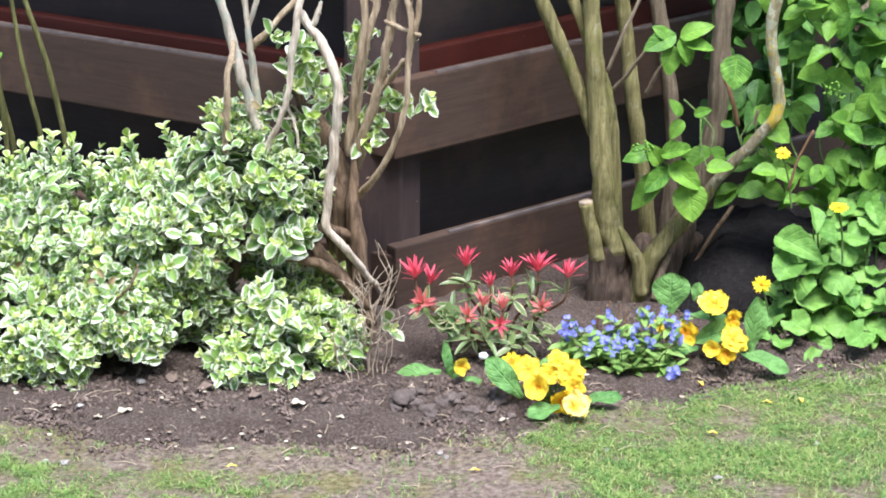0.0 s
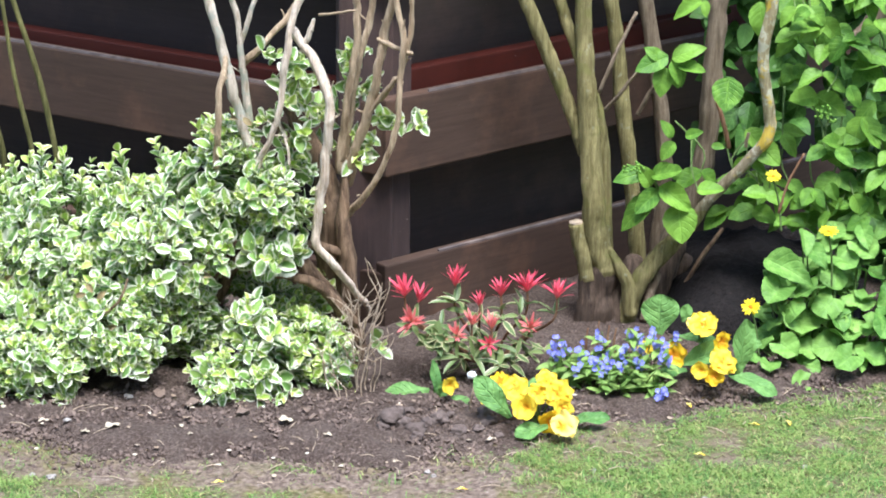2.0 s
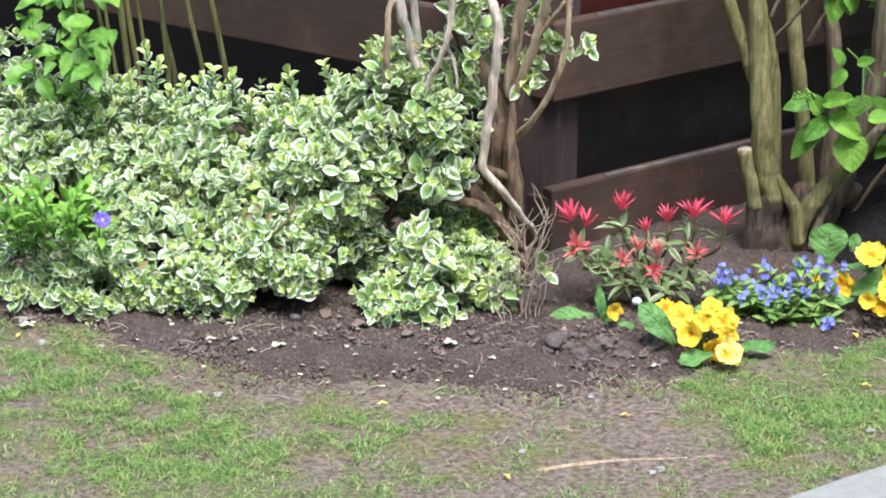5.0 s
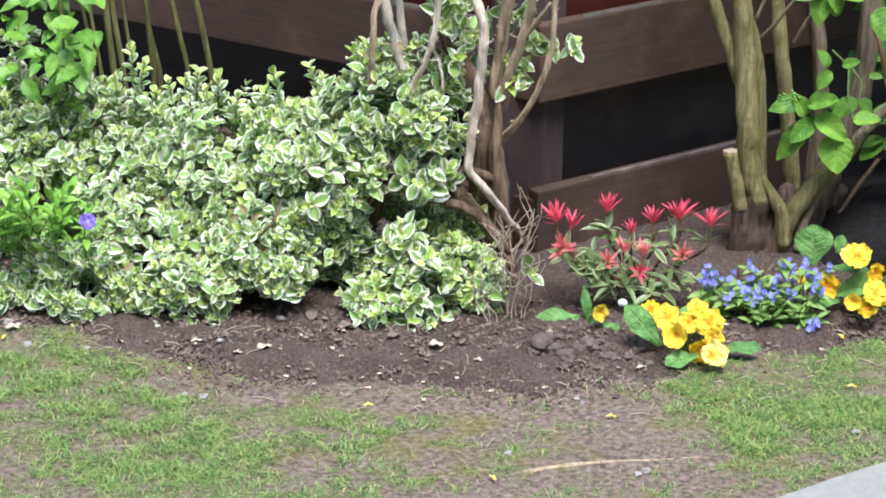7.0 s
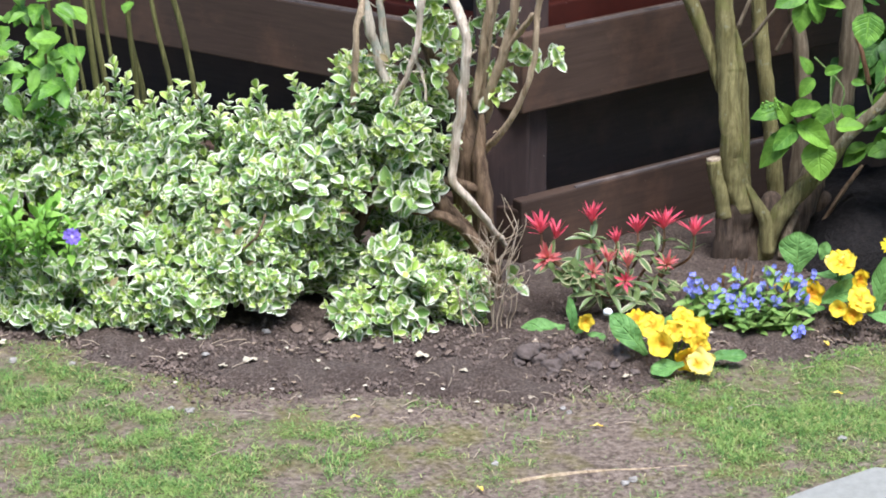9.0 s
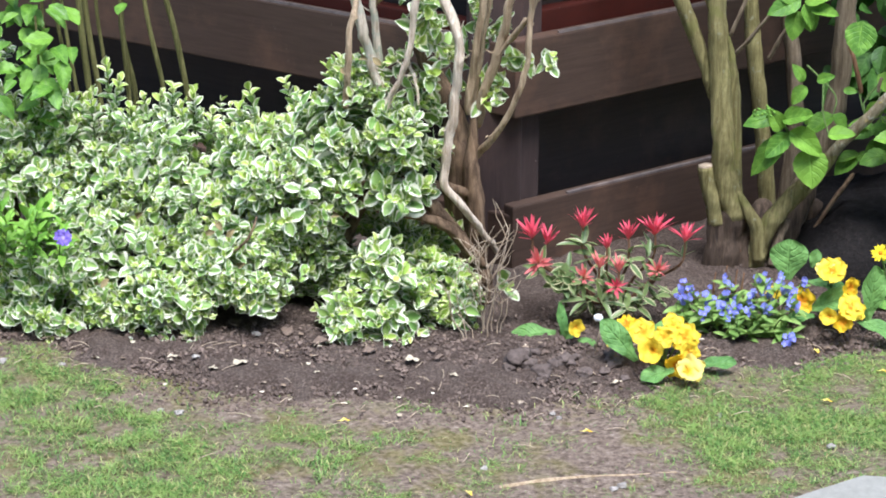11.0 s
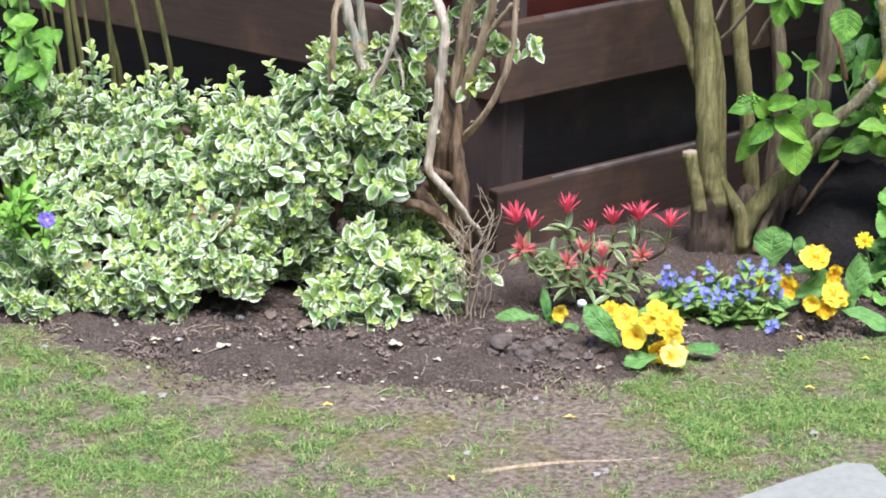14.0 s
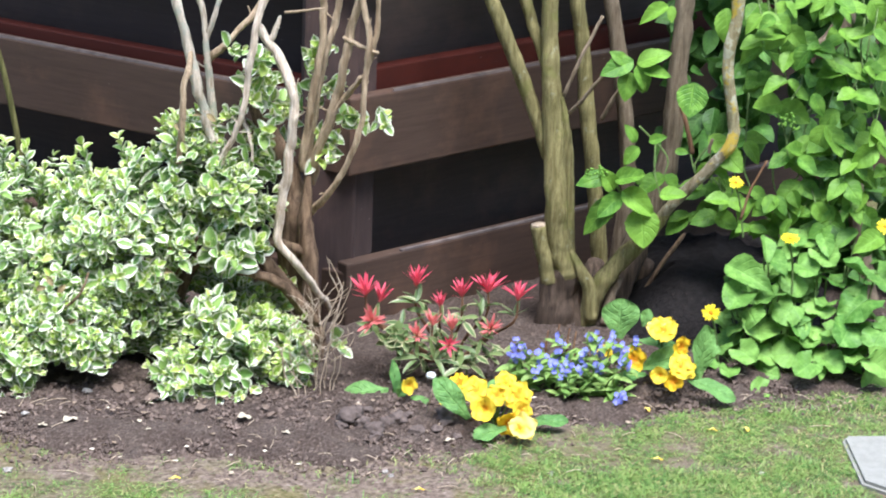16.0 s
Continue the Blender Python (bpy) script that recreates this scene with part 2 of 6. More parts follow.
M["soil"], M["lawn"], M["grass"] = soil_material(), lawn_material(), grass_material()
M["paving"] = stone_material("window_blur_grey", (0.2, 0.195, 0.17), (0.28, 0.275, 0.245))
M["render_wall"] = stone_material("pale_render", (0.4, 0.38, 0.34), (0.52, 0.5, 0.46), 90)
M["clod"] = stone_material("soil_clod", (0.055, 0.041, 0.035), (0.18, 0.14, 0.12), 120)
M["crumb"] = stone_material("soil_crumbs", (0.045, 0.032, 0.026), (0.27, 0.2, 0.16), 40)
M["pebble"] = stone_material("pale_pebble", (0.2, 0.18, 0.16), (0.42, 0.39, 0.35), 200)
M["dead"] = stone_material("dead_leaf", (0.33, 0.27, 0.19), (0.6, 0.55, 0.42), 160)
M["tan_leaf"] = stone_material("tan_dead_leaf", (0.17, 0.13, 0.06), (0.3, 0.24, 0.12), 160)
M["brown_leaf"] = stone_material("brown_dead_leaf", (0.1, 0.072, 0.055), (0.23, 0.17, 0.13), 160)
def litter_material():
    n = Nodes("leaf_litter", 0.9, 0.2)
    return n.done(n.ramp(n.chance(), (0.0, (0.16, 0.11, 0.075)), (0.7, (0.32, 0.25, 0.18)), (1.0, (0.6, 0.54, 0.42))))


M["litter"] = litter_material()
M["white"] = stone_material("white_bud", (0.75, 0.75, 0.72), (0.88, 0.88, 0.86), 200)


# ---- mesh helpers ----
def V(p):
    return Vector(p)


def mesh(name, verts, faces, material, uvs=None, smooth=True):
    me = bpy.data.meshes.new(name)
    me.from_pydata([tuple(v) for v in verts], [], faces)
    if uvs is not None:
        lay = me.uv_layers.new(name="UVMap")
        idx = np.empty(len(me.loops), dtype=np.int32)
        me.loops.foreach_get("vertex_index", idx)
        lay.data.foreach_set("uv", np.asarray(uvs, dtype=np.float32)[idx].ravel())
    me.polygons.foreach_set("use_smooth", [smooth] * len(me.polygons))
    me.materials.append(material)
    me.update()
    return me


def under(ob, parent):
    ob.parent = parent
    up = parent.matrix_basis
    if parent.parent:
        up = parent.parent.matrix_basis @ parent.matrix_parent_inverse @ up
    ob.matrix_parent_inverse = up.inverted()
    return ob


def piece(name, me, parent=None, label="", m=None, kind=""):
    ob = new(name, me)
    if m is not None:
        ob.matrix_basis = m
    if parent is not None:
        under(ob, parent)
    return tagged(ob, label, "", "", kind)


def thing(name, base, label, category, group="", kind=""):
    ob = new(name)
    ob.empty_display_size = 0.05
    ob.matrix_basis = Matrix.Translation(base)
    return tagged(ob, label, category, group, kind)


def part(name, bm, material, parent, label="", smooth=False):
    me = bpy.data.meshes.new(name)
    bm.to_mesh(me)
    bm.free()
    me.materials.append(material)
    me.polygons.foreach_set("use_smooth", [smooth] * len(me.polygons))
    return piece(name, me, parent, label)


def spline(pts, n=6):
    p = [V(q) for q in pts]
    p = [2 * p[0] - p[1]] + p + [2 * p[-1] - p[-2]]
    out = []
    for i in range(1, len(p) - 2):
        for k in range(n):
            t = k / n
            a, b, c, d = p[i - 1], p[i], p[i + 1], p[i + 2]
            out.append(0.5 * ((2 * b) + (c - a) * t + (2 * a - 5 * b + 4 * c - d) * t * t + (3 * b - a - 3 * c + d) * t ** 3))
    return out + [p[-2]]


def tube(name, pts, radii, material, parent=None, label="", segs=11, rough=0.22, n=8, kind="", kink=0.0, blunt=True):
    """A stem: round, tapering and uneven, closed at both ends."""
    line = [p + kink * noise.noise_vector(p * 22) + 0.5 * kink * noise.noise_vector(p * 60) for p in spline(pts, n)]
    rad = np.interp(np.linspace(0, 1, len(line)), np.linspace(0, 1, len(radii)), radii)
    if blunt:
        a, b = (line[0] - line[1]).normalized(), (line[-1] - line[-2]).normalized()
        line = [line[0] + a * rad[0] * 0.8, line[0] + a * rad[0] * 0.5] + line + [line[-1] + b * rad[-1] * 0.5, line[-1] + b * rad[-1] * 0.8]
        rad = np.concatenate(((rad[0] * 0.35, rad[0] * 0.8), rad, (rad[-1] * 0.8, rad[-1] * 0.35)))
    verts, faces = [], []
    side = Vector((1, 0.3, 0.1))
    for i, p in enumerate(line):
        d = (line[min(i + 1, len(line) - 1)] - line[max(i - 1, 0)]).normalized()
        side = (side - d * side.dot(d)).normalized()
        up = d.cross(side)
        for k in range(segs):
            a = 2 * math.pi * k / segs
            q = math.cos(a) * side + math.sin(a) * up
            w = 1 + rough * (0.8 * noise.noise(q * 2.4 + p * 7) + 0.5 * noise.noise((p + q * rad[i]) * 34))
            verts.append(p + q * rad[i] * w)
    for i in range(len(line) - 1):
        for k in range(segs):
            a, b = i * segs + k, i * segs + (k + 1) % segs
            faces.append((a, b, b + segs, a + segs))
    faces.append(tuple(range(segs))[::-1])
    faces.append(tuple(range(len(verts) - segs, len(verts))))
    return piece(name, mesh(name, verts, faces, material), parent, label, None, kind)


def blade(stations, width, fold=0.12, curl=0.15, wave=0.0, cols=2, notch=0.0, teeth=0.0, lobes=0.0):
    """One flat leaf or petal, one long and one wide: width(v) gives the half width."""
    verts, uvs, faces = [], [], []
    us = [i / cols for i in range(-cols, cols + 1)]
    for j in range(stations + 1):
        v = j / stations
        for u in us:
            w = max(width(v), 0.004) * (1 + teeth * (-1) ** j)
            y = v - notch * max(0, v - 0.75) * 4 * (1 - abs(u)) - lobes * (1 - v) ** 3 * (abs(u) - 0.3)
            z = fold * abs(u) * w * 2 - curl * v * v + wave * math.sin(v * 11 + 2.5 * u) * abs(u)
            verts.append((u * w, y, z))
            uvs.append((u, v))
    c = len(us)
    for j in range(stations):
        for k in range(c - 1):
            a = j * c + k
            faces.append((a, a + 1, a + c + 1, a + c))
    return np.array(verts), faces, np.array(uvs)


def oval(a=1.0, b=0.8, top=0.5):
    return lambda v: top * math.sin(math.pi * min(1, max(0, v)) ** a) ** b


def heart(v):
    return 0.52 * math.sin(math.pi * min(1, v * 0.93 + 0.07) ** 0.8) ** 0.48


def spoon(v):
    return 0.1 + 0.4 * math.sin(math.pi * min(1, v) ** 1.7) ** 0.7 if v < 0.985 else 0.12


def cup(v):
    return 0.1 + 0.5 * v ** 0.75 if v < 0.8 else 0.52 - 1.3 * (v - 0.8) ** 1.3


class Leaves:
    """Many leaves of a few shapes: the front ones as parts, the rest as one mesh."""

    def __init__(self, shapes, material):
        self.shapes = shapes
        self.material = material
        self.items = []

    def add(self, p, d, up, length, width, k=None):
        d = V(d).normalized()
        up = V(up)
        x = d.cross(up)
        if x.length < 1e-4:
            x = d.cross(Vector((0.3, 1, 0.2)))
        x.normalize()
        z = x.cross(d)
        k = random.randrange(len(self.shapes)) if k is None else k
        m = Matrix((x * width, d * length, z * length)).transposed().to_4x4()
        m.translation = V(p)
        self.items.append((k, m))

    def finish(self, parent, name="leaf", single=300, rest="foliage", label=""):
        items = sorted(self.items, key=lambda i: i[1].translation.y)
        data = [mesh(name, v, f, self.material, uv) for v, f, uv in self.shapes]
        for k, m in items[:single]:
            piece(name, data[k], parent, label, m)
        far = items[single:]
        if not far:
            return
        vs, fs, us, base = [], [], [], 0
        for k, m in far:
            v, f, uv = self.shapes[k]
            a = np.array(m)
            vs.append(v @ a[:3, :3].T + a[:3, 3])
            fs.extend([tuple(base + i for i in q) for q in f])
            us.append(uv)
            base += len(v)
        piece(rest, mesh(rest, np.concatenate(vs), fs, self.material, np.concatenate(us)), parent, "", None, "stuff")


def unit():
    while True:
        v = Vector((random.uniform(-1, 1), random.uniform(-1, 1), random.uniform(-1, 1)))
        if 0.05 < v.length < 1:
            return v.normalized()


def box(bm, size, m, bevel=0.003):
    r = bmesh.ops.create_cube(bm, size=1, matrix=m @ Matrix.Diagonal((*size, 1)))
    es = list({e for v in r["verts"] for e in v.link_edges})
    bmesh.ops.bevel(bm, geom=es, offset=bevel, segments=2, affect="EDGES", profile=0.6)


# ---- ground: one sheet out to the horizon ----
def bed_edge(x):
    return float(np.interp(x, (-3, -1.05, -0.85, -0.74, -0.6, -0.3, 0.0, 0.12, 0.25, 0.4, 0.55, 0.7, 0.9, 3),
                           (4.05, 3.985, 3.95, 3.87, 3.79, 3.76, 3.79, 3.85, 3.92, 3.97, 4.04, 4.11, 4.16, 4.3)))


def rise(x, y):
    e = y - bed_edge(x)
    return 0.022 * max(0.0, min(1.0, e / 0.12)) if e > 0 else 0.0


def turf(x, y):
    """How thick the grass stands."""
    e = bed_edge(x) - y
    if e < -0.012:
        return 0.0
    patch = 0.6 * noise.noise((x * 4.2, y * 6.0, 7)) + 1.0 * noise.noise((x * 13, y * 18, 2)) + 0.9 * noise.noise((x * 38, y * 50, 4))
    side = float(np.interp(x, (-2, -0.5, -0.3, -0.15, 0.08, 0.2, 0.6, 2), (0.2, 0.12, -0.15, -0.72, -0.78, 0.4, 0.5, 0.35)))
    if x > 0.14 and y < 3.64:
        side -= 0.5
    if e < 0.1 and -0.72 < x < 0.05:
        side -= 0.4
    return max(0.0, min(1.0, 0.4 + side * 0.7 + patch * 0.85))


def ground():
    fine = lambda a, b, s: list(np.arange(a, b, s))
    xs = [-400, -120, -40, -15, -6, -3, -2.2] + fine(-1.7, 1.8, 0.025) + [2.2, 3, 6, 15, 40, 120, 400]
    ys = [-400, -120, -40, -15, -5, -1, 1, 2, 2.6] + fine(2.9, 4.4, 0.025) + [4.8, 5.4, 7, 10, 20, 45, 120, 400]
    verts = [(x, y, 0.006 * noise.noise((x * 5, y * 5, 0)) + 0.003 * noise.noise((x * 22, y * 22, 3)) if abs(x) < 2 and 2.5 < y < 5 else 0.0) for y in ys for x in xs]
    w = len(xs)
    faces = [(j * w + i, j * w + i + 1, (j + 1) * w + i + 1, (j + 1) * w + i) for j in range(len(ys) - 1) for i in range(w - 1)]
    me = mesh("ground", verts, faces, M["lawn"])
    lay = me.attributes.new("turf", "FLOAT", "POINT")
    lay.data.foreach_set("value", [turf(v[0], v[1]) if abs(v[0]) < 2 and 2.5 < v[1] < 5 else 1.5 for v in verts])
    piece("ground", me, None, "worn patchy lawn of bare brown earth and moss", None, "structure")


def flower_bed():
    xs, ys = np.arange(-1.9, 2.0, 0.009), np.arange(3.66, 5.0, 0.009)
    verts = []
    for y in ys:
        for x in xs:
            e = y - bed_edge(x) + 0.07 * noise.noise((x * 7, y * 9, 1)) + 0.05 * noise.noise((x * 30, y * 40, 5))
            z = -0.014 + 0.036 * max(0.0, min(1.0, 0.3 + e / 0.13))
            z += 0.006 * noise.noise((x * 24, y * 24, 2)) + 0.005 * noise.noise((x * 70, y * 70, 4))
            verts.append((x, y, z - 0.05 * max(0.0, (abs(x) - 1.65) / 0.2 + noise.noise((x * 5, y * 5, 8)) * 0.5 if abs(x) > 1.6 else 0.0)))
    w = len(xs)
    faces = [(j * w + i, j * w + i + 1, (j + 1) * w + i + 1, (j + 1) * w + i) for j in range(len(ys) - 1) for i in range(w - 1)]
    piece("flower_bed", mesh("flower_bed", verts, faces, M["soil"]), None, "dark crumbly soil of the flower bed along the shelter", None, "structure")


ground()
flower_bed()


def crumbs():
    """Loose soil grains, too many to count."""
    vs, fs = [], []
    octa = np.array([(1, 0, 0), (-1, 0, 0), (0, 1, 0), (0, -1, 0), (0, 0, 1), (0, 0, -1)], float)
    tri = ((0, 2, 4), (2, 1, 4), (1, 3, 4), (3, 0, 4), (2, 0, 5), (1, 2, 5), (3, 1, 5), (0, 3, 5))
    for i in range(24000):
        x = random.uniform(-1.25, 1.2)
        y = bed_edge(x) + max(random.gauss(0.1, 0.14), random.uniform(-0.07, 0.06))
        r = random.choice((0.0012, 0.0016, 0.0022, 0.003, 0.0045)) * random.uniform(0.6, 1.3)
        b = len(vs) * 6
        a = np.array(Euler((random.random() * 6, random.random() * 6, 0)).to_matrix())
        vs.append((octa * np.random.uniform(0.6, 1.4, (6, 1)) * r) @ a.T + (x, y, rise(x, y) + 0.3 * r))
        fs.extend([tuple(b + k for k in t) for t in tri])
    piece("soil_crumbs", mesh("soil_crumbs", np.concatenate(vs), fs, M["crumb"], None, False), None, "small dark crumbs of loose garden soil", None, "stuff")


crumbs()


def house_wall():
    """House from whose window the garden is seen; unseen, added to block skylight."""
    bm = bmesh.new()
    box(bm, (11, 0.25, 4.6), pose(0, -0.5, 2.28), 0.01)
    ob = part("wall_house", bm, M["render_wall"], None, "plain unseen house wall added to block low sky light")
    tagged(ob, "", "wall", "", "structure")


house_wall()


# ---- the shelter of dark boards behind the bed ----
CORNER = Vector((-0.087, 4.36, 0))
RIGHT, LEFT = radians(40), radians(180 - 30.5)


def shelter():
    root = thing("garden_shelter", CORNER, "dark brown stained wooden garden shelter with gaps between boards", "shelter")

    def plank(name, angle, s0, s1, z0, z1, material, back=0.0, thick=0.028, label=""):
        bm = bmesh.new()
        along = Vector((math.cos(angle), math.sin(angle), 0))
        inward = Vector((-math.sin(angle), math.cos(angle), 0)) * (1 if math.cos(angle) > 0 else -1)
        c = CORNER + along * (s0 + s1) / 2 + inward * (back + thick / 2) + Vector((0, 0, (z0 + z1) / 2))
        box(bm, (s1 - s0, thick, z1 - z0), Matrix.Translation(c) @ Matrix.Rotation(angle, 4, "Z"), 0.004)
        part(name, bm, material, root, label)

    for z0, z1 in ((-0.04, 0.141), (0.309, 0.464), (0.65, 0.81), (0.98, 1.14), (1.31, 1.47)):
        plank("board", RIGHT, 0.0, 2.3, z0, z1 - 0.009 if 0.2 < z1 < 0.5 else z1, M["fence"])
        plank("board", LEFT, 0.0, 2.3, z0, z1 - 0.018 if z1 < 0.5 else z1, M["fence"], 0.003)
    # strips paint the skylight caught along the boards' worn top edges
    plank("worn_edge", RIGHT, 0.13, 2.25, 0.1405, 0.1445, M["worn"], 0.001, 0.008, "grey weathered board edge with skylight painted in")
    plank("worn_edge", RIGHT, 0.1, 2.25, 0.4545, 0.457, M["worn"], 0.001, 0.006, "grey weathered board edge with skylight painted in")
    plank("worn_edge", LEFT, 0.1, 2.25, 0.4455, 0.448, M["worn"], 0.004, 0.006, "grey weathered board edge with skylight painted in")
    for a in (RIGHT, LEFT):
        plank("red_rail", a, 0.07, 2.2, 0.42, 0.49 if a == RIGHT else 0.464, M["redwood"], 0.045, 0.03, "red stained inner rail")
        # added panel whose black colour stands for the shade behind the gaps
        plank("inner_wall", a, 0.13 if a == RIGHT else 0.2, 2.15, 0.0, 1.8, M["black"] if a == RIGHT else M["deep_shade"], 0.16 if a == RIGHT else 0.2, 0.02)
        plank("end_post", a, 2.2, 2.29, -0.04, 1.85, M["post"], 0.035, 0.08)
    plank("batten", RIGHT, 0.029, 0.085, -0.02, 1.85, M["post"], 0.031, 0.03)
    bm = bmesh.new()
    box(bm, (0.1, 0.1, 1.95), Matrix.Translation((-0.128, 4.442, 0.92)) @ Matrix.Rotation(radians(5), 4, "Z"), 0.006)
    part("corner_post", bm, M["post"], root)
    # back wall, floor and roof added out of sight to darken the inside
    r_end, l_end = CORNER + 2.3 * Vector((math.cos(RIGHT), math.sin(RIGHT), 0)), CORNER + 2.3 * Vector((math.cos(LEFT), math.sin(LEFT), 0))
    mid = (r_end + l_end) / 2
    span = (r_end - l_end).length
    ang = math.atan2(r_end.y - l_end.y, r_end.x - l_end.x)
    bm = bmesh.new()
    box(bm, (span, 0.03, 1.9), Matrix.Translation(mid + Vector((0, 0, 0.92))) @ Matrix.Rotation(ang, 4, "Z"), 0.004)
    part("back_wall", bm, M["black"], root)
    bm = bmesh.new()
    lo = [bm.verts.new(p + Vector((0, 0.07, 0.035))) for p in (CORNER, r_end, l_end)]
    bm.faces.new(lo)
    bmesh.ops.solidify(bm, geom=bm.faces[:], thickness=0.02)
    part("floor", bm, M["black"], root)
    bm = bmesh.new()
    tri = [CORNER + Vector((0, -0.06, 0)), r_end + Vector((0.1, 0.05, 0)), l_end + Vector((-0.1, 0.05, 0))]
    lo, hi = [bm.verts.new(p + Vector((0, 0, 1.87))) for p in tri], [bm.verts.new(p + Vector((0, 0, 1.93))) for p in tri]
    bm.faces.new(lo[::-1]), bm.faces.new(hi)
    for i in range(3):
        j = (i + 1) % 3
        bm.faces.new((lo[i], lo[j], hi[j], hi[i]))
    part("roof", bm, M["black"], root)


shelter()


# ---- variegated bush ----
def bush():
    root = thing("variegated_bush", (-0.485, 4.150, 0.000), "sprawling evergreen bush with white-edged green leaves", "bush")
    shapes = [blade(7, oval(1.05, 0.72, 0.5), f, c) for f, c in ((0.14, 0.08), (0.24, 0.18), (0.08, 0.02), (0.2, -0.1), (0.3, 0.26), (0.1, 0.24))]
    lv, tips = Leaves(shapes, M["euonymus"]), Leaves(shapes, M["euonymus_young"])

    def shoot(p, axis, size=1.0, pairs=3):
        """A rosette: crossed pairs of leaves, the youngest in the middle."""
        axis = axis.normalized()
        s = axis.cross(unit()).normalized()
        fresh = random.random() < 0.75
        for k in range(pairs):
            q = p - axis * (0.011 * k * size)
            spread = (0.5, 1.0, 1.4)[k] + random.gauss(0, 0.13)
            s2 = s if k % 2 == 0 else axis.cross(s)
            for sg in (1, -1):
                d = axis * math.cos(spread) + s2 * sg * math.sin(spread) + unit() * 0.22
                ln = size * (0.0155, 0.0225, 0.027)[k] * random.uniform(0.6, 1.35)
                (tips if k == 0 and fresh else lv).add(q, d, axis + unit() * 0.25, ln, ln * random.uniform(0.56, 0.74))
        if random.random() < 0.6:
            tips.add(p, axis + unit() * 0.3, unit(), 0.014 * size, 0.007 * size)

    def lobe(c, r, count, size=1.0, low=-0.75):
        c, r = V(c), V(r)
        for i in range(int(count * 3.4)):
            n = unit()
            if n.z < low or (n.y > 0.5 and random.random() < 0.7):
                continue
            f = random.choice((1.06, 1.0, 0.96, 0.88, 0.76, 0.6)) * random.uniform(0.93, 1.05)
            f *= 1 + 0.3 * noise.noise((c + n) * 3.1) + 0.22 * noise.noise((c * 3 + n * 2) * 1.9)
            q = Vector((n.x * r.x, n.y * r.y, n.z * r.z))
            p = c + q * f * (1 + 0.5 * noise.noise((c + q) * 17))
            if p.z < 0.035 or noise.noise(p * 15) < (-0.12 if f > 0.85 else -0.25) or (abs(p.x + 0.52) < 0.1 and p.z < 0.055 and p.y < 4.16):
                continue
            shoot(p, n + Vector((0, -0.4, 0.7)) + unit() * 0.35, size * random.uniform(0.78, 1.15), random.choice((2, 3, 3)))

    lobe((-1.103, 4.450, 0.275), (0.1, 0.1, 0.09), 45)
    lobe((-1.122, 4.300, 0.128), (0.12, 0.12, 0.13), 140)
    lobe((-1.004, 4.350, 0.203), (0.16, 0.13, 0.08), 140)
    lobe((-0.963, 4.100, 0.052), (0.16, 0.1, 0.09), 170)
    lobe((-0.841, 4.360, 0.194), (0.18, 0.14, 0.12), 240)
    lobe((-0.801, 4.150, 0.086), (0.17, 0.12, 0.13), 260)
    lobe((-0.733, 4.050, 0.045), (0.12, 0.07, 0.065), 110)
    lobe((-0.651, 4.250, 0.178), (0.2, 0.14, 0.13), 270)
    lobe((-0.568, 4.130, 0.120), (0.14, 0.1, 0.09), 180)
    lobe((-0.470, 4.190, 0.221), (0.14, 0.12, 0.1), 205)
    lobe((-0.370, 4.200, 0.320), (0.1, 0.09, 0.1), 150, 1.2)
    lobe((-0.276, 4.130, 0.342), (0.07, 0.05, 0.06), 45, 1.2)
    lobe((-0.279, 4.140, 0.247), (0.05, 0.05, 0.04), 26, 1.2)
    lobe((-0.321, 4.080, 0.143), (0.04, 0.035, 0.035), 16, 1.25)
    lobe((-0.279, 4.040, 0.086), (0.055, 0.045, 0.045), 24, 1.25)
    lobe((-0.373, 4.030, 0.045), (0.045, 0.04, 0.05), 19, 1.15)
    lobe((-0.235, 4.060, 0.032), (0.04, 0.035, 0.05), 13, 1.2)
    lobe((-0.319, 4.000, 0.027), (0.06, 0.045, 0.032), 20, 1.2)
    lobe((-0.231, 4.140, 0.097), (0.05, 0.04, 0.035), 22, 1.2)
    lobe((-0.274, 4.180, 0.150), (0.08, 0.035, 0.045), 44, 1.1)
    lobe((-0.195, 4.120, 0.068), (0.045, 0.035, 0.05), 24, 1.1)
    lobe((-0.165, 4.060, 0.050), (0.03, 0.025, 0.04), 12, 1.05)
    lobe((-0.417, 4.150, 0.109), (0.065, 0.04, 0.05), 40, 1.1)
    lobe((-0.439, 4.120, 0.045), (0.05, 0.035, 0.04), 26, 1.0)
    lobe((-0.437, 4.220, 0.070), (0.07, 0.05, 0.06), 34, 1.2)
    lobe((-0.446, 4.140, 0.020), (0.05, 0.04, 0.035), 12, 1.2)
    lobe((-0.335, 4.020, 0.036), (0.065, 0.05, 0.045), 45, 1.2)
    lobe((-0.221, 4.100, 0.062), (0.05, 0.05, 0.07), 26, 1.2)
    lobe((-0.226, 4.220, 0.113), (0.08, 0.06, 0.06), 50, 1.2)
    lobe((-0.352, 4.280, 0.092), (0.1, 0.06, 0.07), 34, 0.85)
    lobe((-0.348, 4.200, 0.423), (0.05, 0.05, 0.05), 30)
    lobe((-1.098, 4.420, 0.307), (0.1, 0.07, 0.1), 90)
    lobe((-0.979, 4.400, 0.256), (0.09, 0.06, 0.07), 60)
    lobe((-1.110, 4.360, 0.215), (0.12, 0.07, 0.07), 60)
    lobe((-0.690, 4.330, 0.210), (0.2, 0.08, 0.11), 120)
